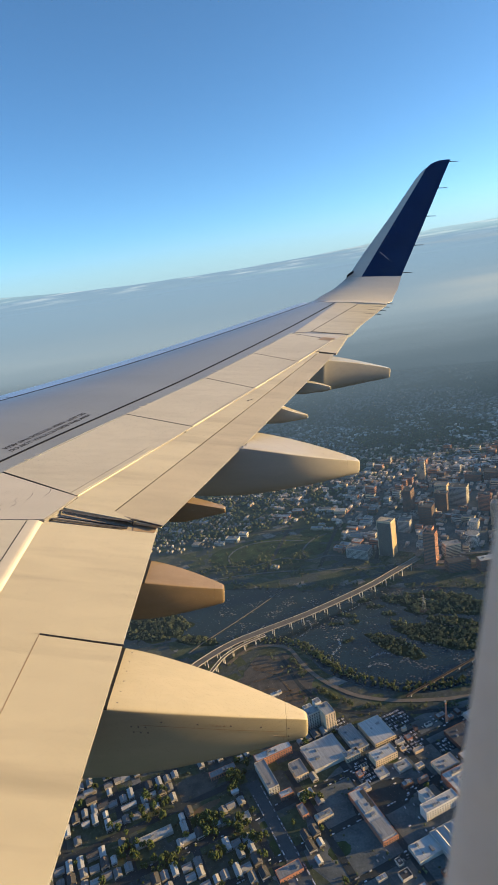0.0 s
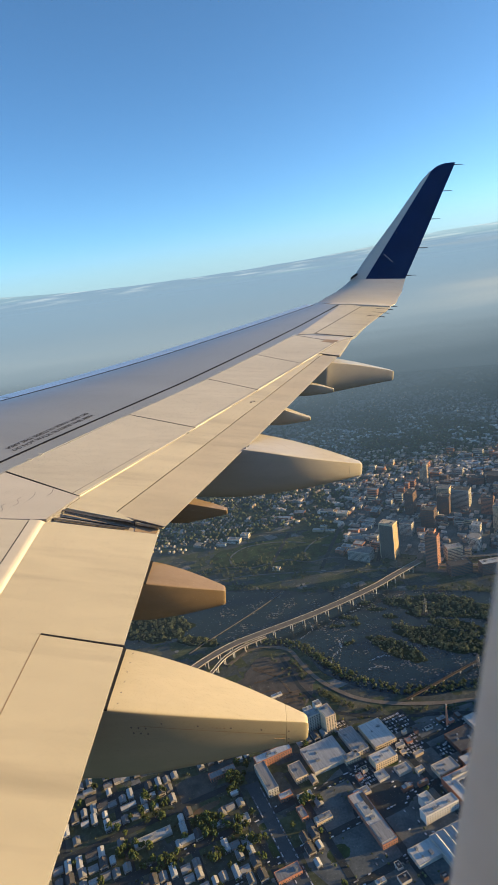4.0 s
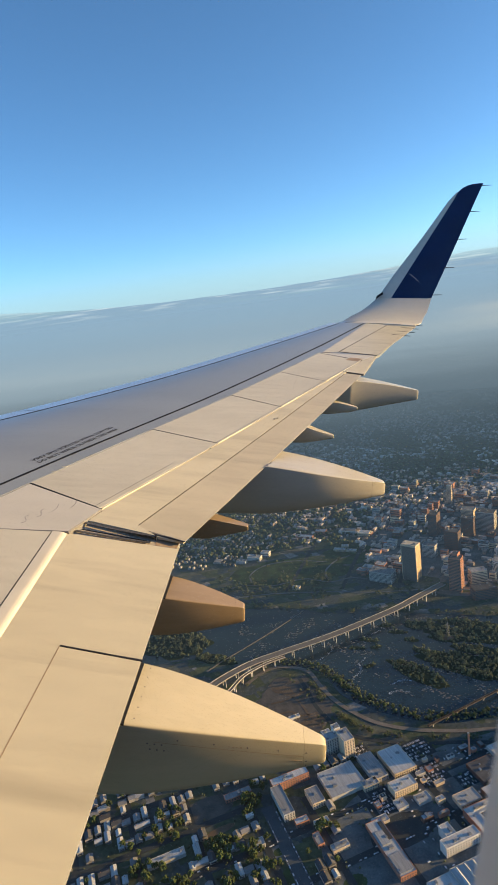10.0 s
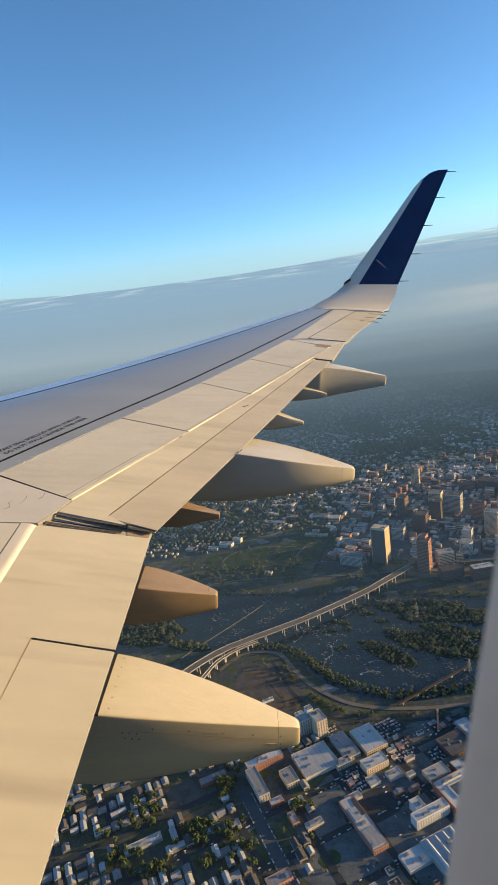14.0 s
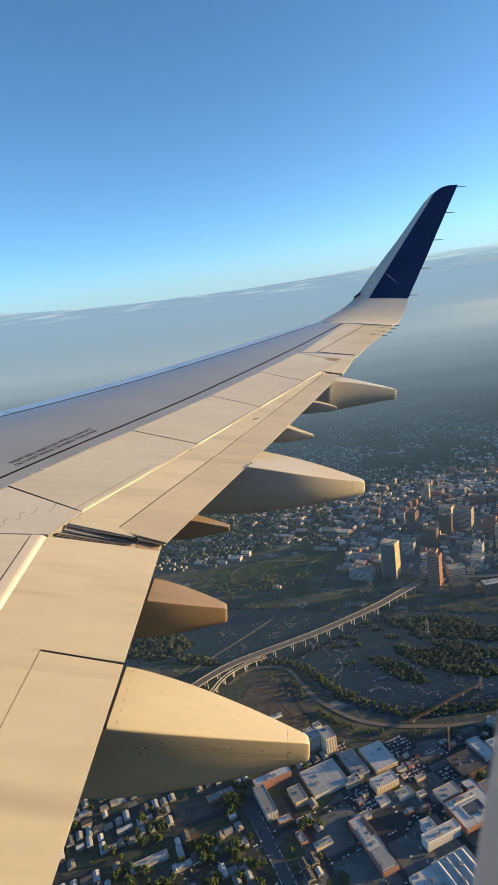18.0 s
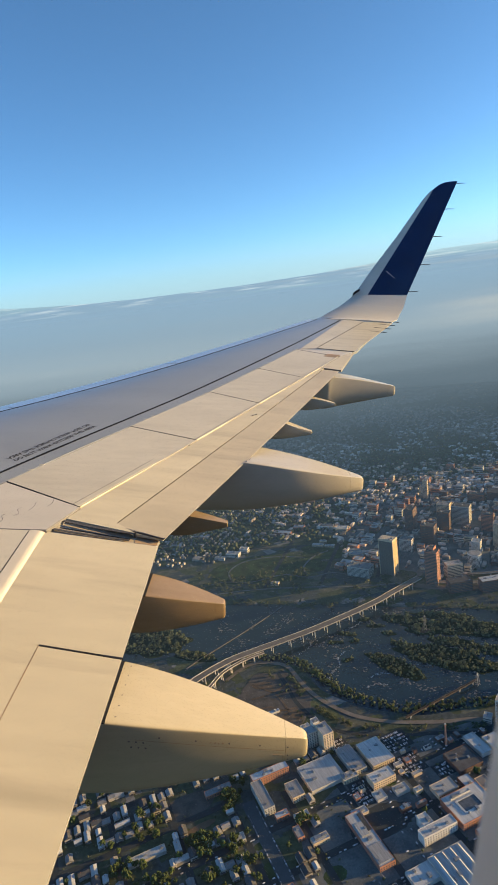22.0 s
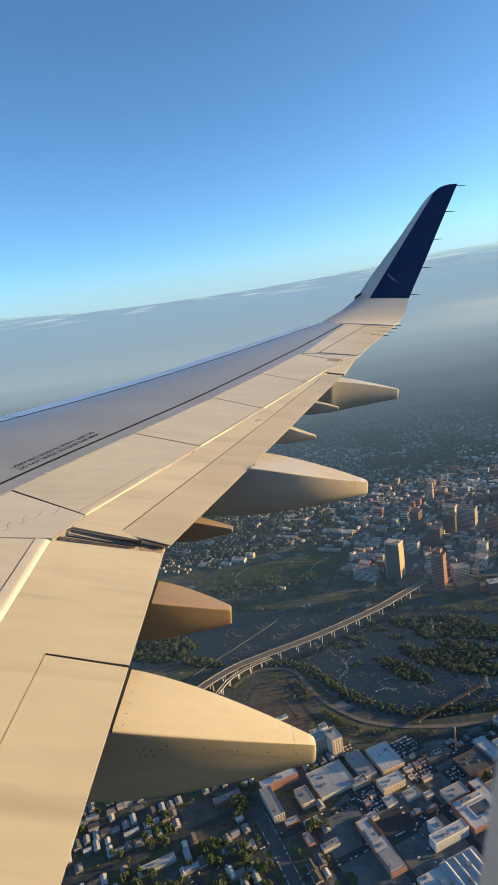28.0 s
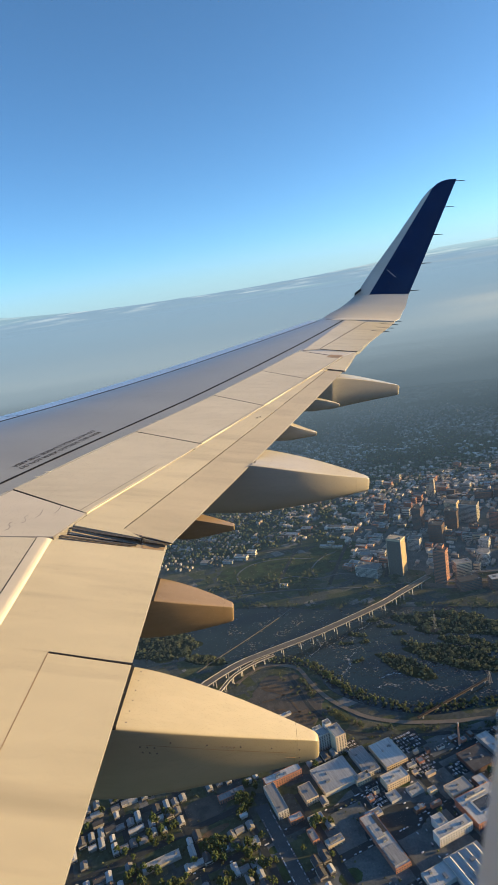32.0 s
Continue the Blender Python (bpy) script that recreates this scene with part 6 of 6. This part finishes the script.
for k, (h, s) in enumerate(((13, 5.0), (11, 5.5), (15, 5.2), (9, 4.2), (12, 6.2))):
    crown = crown_mesh(h, s, 26, k)
    bm = bmesh.new()
    ring = lambda r, z, dx=0.0: [(r * math.cos(2 * math.pi * i / 7) + dx, r * math.sin(2 * math.pi * i / 7), z) for i in range(7)]
    trunk = loft([ring(0.5, -0.3), ring(0.34, h * 0.25), ring(0.2, h * 0.55, 0.3), ring(0.06, h * 0.85, 0.5)])
    for a in (0.4, 2.3, 4.4):
        limb = rod((0, 0, h * 0.3), (s * 0.5 * math.cos(a), s * 0.5 * math.sin(a), h * 0.6), 0.2, 0.06, 5)
        tmp = bpy.data.meshes.new("limb")
        limb.to_mesh(tmp)
        limb.free()
        trunk.from_mesh(tmp)
        bpy.data.meshes.remove(tmp)
    TREES.append((mesh_of(trunk, "trunk", M_TRUNK), crown))


def tree(x, y, k=1.0, label="broad leafy olive-green tree", group="town trees"):
    tr, cr = rng.choice(TREES)
    t = thing("tree", pose(x, y, 0.1, 0, 0, rng.uniform(0, 360)) @ Matrix.Diagonal((k, k, k * rng.uniform(0.85, 1.15), 1)), label, "tree", group)
    part("trunk", tr, None, t)
    part("crown", cr, None, t)


grove = []
CROWNS = [(np.array([v.co[:] for v in m.vertices]), [list(p.vertices) for p in m.polygons]) for m in (crown_mesh(12, 5.2, 12, 9), crown_mesh(10, 4.6, 12, 9), crown_mesh(14, 5.4, 14, 9))]


def grove_tree(x, y, k):
    v, f = rng.choice(CROWNS)
    a = rng.uniform(0, 6.28)
    c, s = math.cos(a) * k, math.sin(a) * k
    q = np.stack([v[:, 0] * c - v[:, 1] * s + x, v[:, 0] * s + v[:, 1] * c + y, v[:, 2] * k * rng.uniform(0.85, 1.15) - 1.5], 1)
    grove.append((q, f))


for cx, cy, rx, ry, az, s in ISLES:
    for i in range(int(rx * ry / 60)):
        a, r = rng.uniform(0, 2 * math.pi), math.sqrt(rng.random()) * 0.95
        p = Matrix.Rotation(radians(az), 2) @ Vector((rx * r * math.cos(a), ry * r * math.sin(a)))
        grove_tree(cx + p.x, cy + p.y, rng.uniform(0.6, 1.15))
bank = smooth_line([(-300, 1300), (-172, 1262), (-110, 1205), (-80, 1160), (-30, 1105), (60, 1052), (150, 1046), (250, 1045)], 12)
for p in bank:
    for k in range(1):
        tree(p.x + rng.uniform(6, 22), p.y + rng.uniform(8, 30), rng.uniform(0.5, 0.95), "small leafy tree on the river bank", "bank trees")
for i in range(230):
    p = grid(rng.uniform(-700, 200), rng.uniform(-260, 400))
    if p.y > 1000 and p.x > -300:
        continue
    if p.x > -70 and rng.random() < 0.75 or not free(p.x, p.y, -4):
        continue
    tree(p.x, p.y, rng.uniform(0.7, 1.25), "leafy street tree among houses")
for cx, cy, rx, ry, n in ((-277, 880, 17, 26, 34), (-315, 797, 26, 22, 36), (-268, 790, 16, 16, 14), (-420, 850, 24, 40, 26), (-150, 822, 12, 12, 7), (-440, 770, 30, 20, 16), (-395, 735, 30, 14, 14), (-300, 740, 16, 10, 8)):
    for i in range(n):
        a, r = rng.uniform(0, 6.283), math.sqrt(rng.random())
        tree(cx + rx * r * math.cos(a), cy + ry * r * math.sin(a), rng.uniform(0.75, 1.25), "broad leafy tree in a dense grove by a plot", "grove trees")
for i in range(10):
    p = Vector((rng.gauss(-250, 16), rng.uniform(700, 780)))
    tree(p.x, p.y, rng.uniform(0.7, 1.1), "leafy tree in a dense row by a plot")
for i in range(60):
    x, y = rng.uniform(-420, 60), rng.uniform(1610, 1990)
    grove_tree(x, y, rng.uniform(0.7, 1.1))
for i in range(170):
    x = rng.uniform(-420, 640)
    edge = float(np.interp(x, [p[0] for p in NORTH], [p[1] for p in NORTH]))
    y = edge + abs(rng.gauss(4, 14))
    if not (120 < x < 270 and y > 1535):
        grove_tree(x, y, rng.uniform(0.5, 0.9))
low_bank = smooth_line([(-148, 1215), (-129, 1158), (-104, 1108), (-70, 1066), (-28, 1040), (40, 1018), (140, 1006), (215, 1002)], 14)
for p in low_bank:
    for k in range(3):
        x, y = p.x + rng.uniform(-8, 8), p.y + rng.uniform(-7, 7)
        if noise.noise((x * 0.03, y * 0.03, 31.0)) > -0.2:
            grove_tree(x, y, rng.uniform(0.35, 0.75))
for i in range(70):
    x, y = rng.uniform(-300, -130), rng.uniform(1040, 1290)
    if noise.noise((x * 0.02, y * 0.02, 33.0)) > 0.12:
        grove_tree(x, y, rng.uniform(0.4, 0.8))
for i in range(260):
    x, y = rng.uniform(-460, -60), rng.uniform(1590, 1760) + rng.gauss(0, 20)
    if noise.noise((x * 0.012, y * 0.012, 8.0)) > -0.05:
        grove_tree(x, y, rng.uniform(0.6, 1.1))
for i in range(420):
    x, y = rng.uniform(330, 760), rng.uniform(1395, 1540)
    edge = float(np.interp(x, [p[0] for p in NORTH], [p[1] for p in NORTH]))
    if y > edge + 3 and not (305 < x < 470 and 1475 < y < 1545) and not (465 < x < 560 and 1488 < y < 1512) and noise.noise((x * 0.02, y * 0.02, 3.0)) > -0.12:
        grove_tree(x, y, rng.uniform(0.4, 0.8))
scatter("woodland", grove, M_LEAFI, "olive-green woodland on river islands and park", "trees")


def far_tree(x, y, r):
    a, f = clump(x, y, r * 0.9, r)
    return a, f


shapes = []
while len(shapes) < 12000:
    y = 1950 + 2620 * rng.random()
    x = rng.uniform(-0.42, 0.56) * y + AHEAD
    wood = noise.noise((x * 0.0016, y * 0.0012, 2.0)) - 0.02
    if wood > rng.uniform(-0.3, 0.45) or math.hypot(x - AHEAD, y) > 4580 or (40 < x < 950 and y < 2400 and rng.random() < 0.8) or (-280 < x <= 40 and y < 2450 and rng.random() < 0.35):
        continue
    shapes.append(far_tree(x, y, rng.uniform(4, 8)))
for i in range(420):
    x, y = rng.uniform(60, 900), rng.uniform(1560, 1640)
    if rng.random() < 0.3:
        shapes.append(far_tree(x, y, rng.uniform(2.5, 4.5)))
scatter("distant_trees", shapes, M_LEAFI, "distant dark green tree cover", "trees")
shapes = []
for i in range(700):
    x, y = rng.uniform(-560, 420), rng.uniform(640, 1010)
    if free(x, y, -6):
        shapes.append(far_tree(x, y, rng.uniform(1.2, 2.6)))
for p in bank:
    for k in range(6):
        shapes.append(far_tree(p.x + rng.uniform(4, 34), p.y + rng.uniform(6, 34), rng.uniform(1.5, 3.2)))
for cx, cy, rx, ry, az, s in ISLES:
    for i in range(int(rx * ry / 25)):
        a, r = rng.uniform(0, 2 * math.pi), math.sqrt(rng.random()) * 1.0
        p = Matrix.Rotation(radians(az), 2) @ Vector((rx * r * math.cos(a), ry * r * math.sin(a)))
        shapes.append(far_tree(cx + p.x, cy + p.y, rng.uniform(1.5, 3.5)))
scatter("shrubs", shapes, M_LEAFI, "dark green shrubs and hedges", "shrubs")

# river rocks
shapes = []
for i in range(13000):
    x, y = rng.uniform(-330, 330), rng.uniform(1080, 1540)
    ledge = noise.noise((x * 0.022 + y * 0.012, y * 0.03, 4.0)) + 0.5 * noise.noise((x * 0.09, y * 0.09, 6.0))
    south = float(np.interp(x, [p[0] for p in SOUTH], [p[1] for p in SOUTH]))
    north = float(np.interp(x, [p[0] for p in NORTH], [p[1] for p in NORTH]))
    if ledge < 0.22 or not south + 8 < y < north - 8:
        continue
    v, f = clump(x, y, 0.15, rng.choice((0.5, 0.7, 0.9, 1.2, 1.8)), 0.45)
    v[:, 0] = x + (v[:, 0] - x) * 1.7
    shapes.append((v, f))
scatter("river_rocks", shapes, M_ROCK, "brown and pale boulders in the river shallows", "rocks")
shapes = []
for pts in ([(-62, 1190), (-50, 1215), (-30, 1240), (-28, 1268), (-10, 1290)], [(30, 1180), (50, 1192), (74, 1190)], [(18, 1150), (40, 1158), (66, 1152)], [(-120, 1300), (-90, 1330), (-95, 1365)], [(0, 1380), (40, 1400), (60, 1440)]):
    for p in smooth_line(pts, 14):
        for k in range(3):
            if rng.random() < 0.6:
                v, f = clump(p.x + rng.gauss(0, 1.6), p.y + rng.gauss(0, 1.6), 0.25, rng.uniform(0.4, 1.3), 0.15)
                shapes.append((v, f))
scatter("rapids", shapes, M_FOAM, "broken white lines of rapids among rocks", "rapids")

# parked cars
def car_shape(x, y, az):
    c, s = math.cos(radians(az)), math.sin(radians(az))
    p = np.array([(sx * w, sy * l, z) for z, w, l in ((0.35, 0.9, 2.2), (0.95, 0.9, 2.2), (1.45, 0.7, 1.2)) for sx, sy in ((-1, -1), (1, -1), (1, 1), (-1, 1))], float)
    q = p.copy()
    q[:, 0], q[:, 1] = p[:, 0] * c - p[:, 1] * s + x, p[:, 0] * s + p[:, 1] * c + y
    q[:, 2] += 0.5
    f = [(a + o, (a + 1) % 4 + o, (a + 1) % 4 + 4 + o, a + 4 + o) for o in (0, 4) for a in range(4)] + [(8, 9, 10, 11)]
    return q, f


shapes = []
for cx, cy, nx, ny in ((40, 985, 16, 5), (52, 925, 15, 5), (-40, 872, 9, 6), (205, 890, 12, 3), (-70, 990, 10, 3), (110, 905, 8, 3), (300, 890, 10, 3)):
    tagged(part("car_park", loft([[tuple(Vector((cx, cy)) + U * a * (nx * 1.7 + 3) + V * b * (ny * 4.2 + 3)) + (z,) for a, b in ((-1, -1), (1, -1), (1, 1), (-1, 1))] for z in (0.1, 0.42)]), M_ASPH), "dark asphalt car park with parked cars", "car park", kind="structure")
    for i in range(nx):
        for j in range(ny):
            if rng.random() < 0.72:
                p = Vector((cx, cy)) + U * (i - nx / 2 + 0.5) * 3.1 + V * (j - ny / 2 + 0.5) * 8.2
                shapes.append(car_shape(p.x, p.y, 22 + rng.choice((0, 180))))
for v in (-230, -135, -48, 42, 128):
    for i in range(60):
        p = grid(rng.uniform(-500, 250), v + rng.choice((-5, 5)))
        shapes.append(car_shape(p.x, p.y, 112))
for i in range(420):
    x, y = rng.uniform(-70, 330), rng.uniform(690, 985)
    if free(x, y, -8):
        shapes.append(car_shape(x, y, 22 + rng.choice((0, 90))))
for i in range(130):
    p = grid(-288 + rng.choice((-10, 10)), rng.uniform(-300, 190))
    shapes.append(car_shape(p.x, p.y, 22))
scatter("parked_cars", shapes, M_CAR, "rows of parked cars in mixed colours", "cars")


# pylons
def pylon(x, y, h):
    p = thing("power_pylon", pose(x, y, 0.3, 0, 0, 30), "tall steel lattice power pylon on an island", "pylon", "power pylons")
    for sx, sy in ((-1, -1), (1, -1), (1, 1), (-1, 1)):
        part("leg", rod((sx * 4, sy * 4, 0), (sx * 0.8, sy * 0.8, h), 0.3, 0.2, 5), M_STEEL, p)
    for k in range(6):
        z = h * k / 6
        w = 4 - 3.2 * k / 6
        w2 = 4 - 3.2 * (k + 1) / 6
        for sx, sy, tx, ty in ((-1, -1, 1, -1), (1, -1, 1, 1), (1, 1, -1, 1), (-1, 1, -1, -1)):
            part("brace", rod((sx * w, sy * w, z), (tx * w2, ty * w2, z + h / 6), 0.16, 0.16, 4), M_STEEL, p)
    for z in (h * 0.72, h * 0.86):
        part("arm", rod((-7, 0, z), (7, 0, z), 0.25, 0.25, 4), M_STEEL, p)


for x, y, h in ((198, 1337, 46), (360, 1268, 46), (250, 1120, 30)):
    pylon(x, y, h)
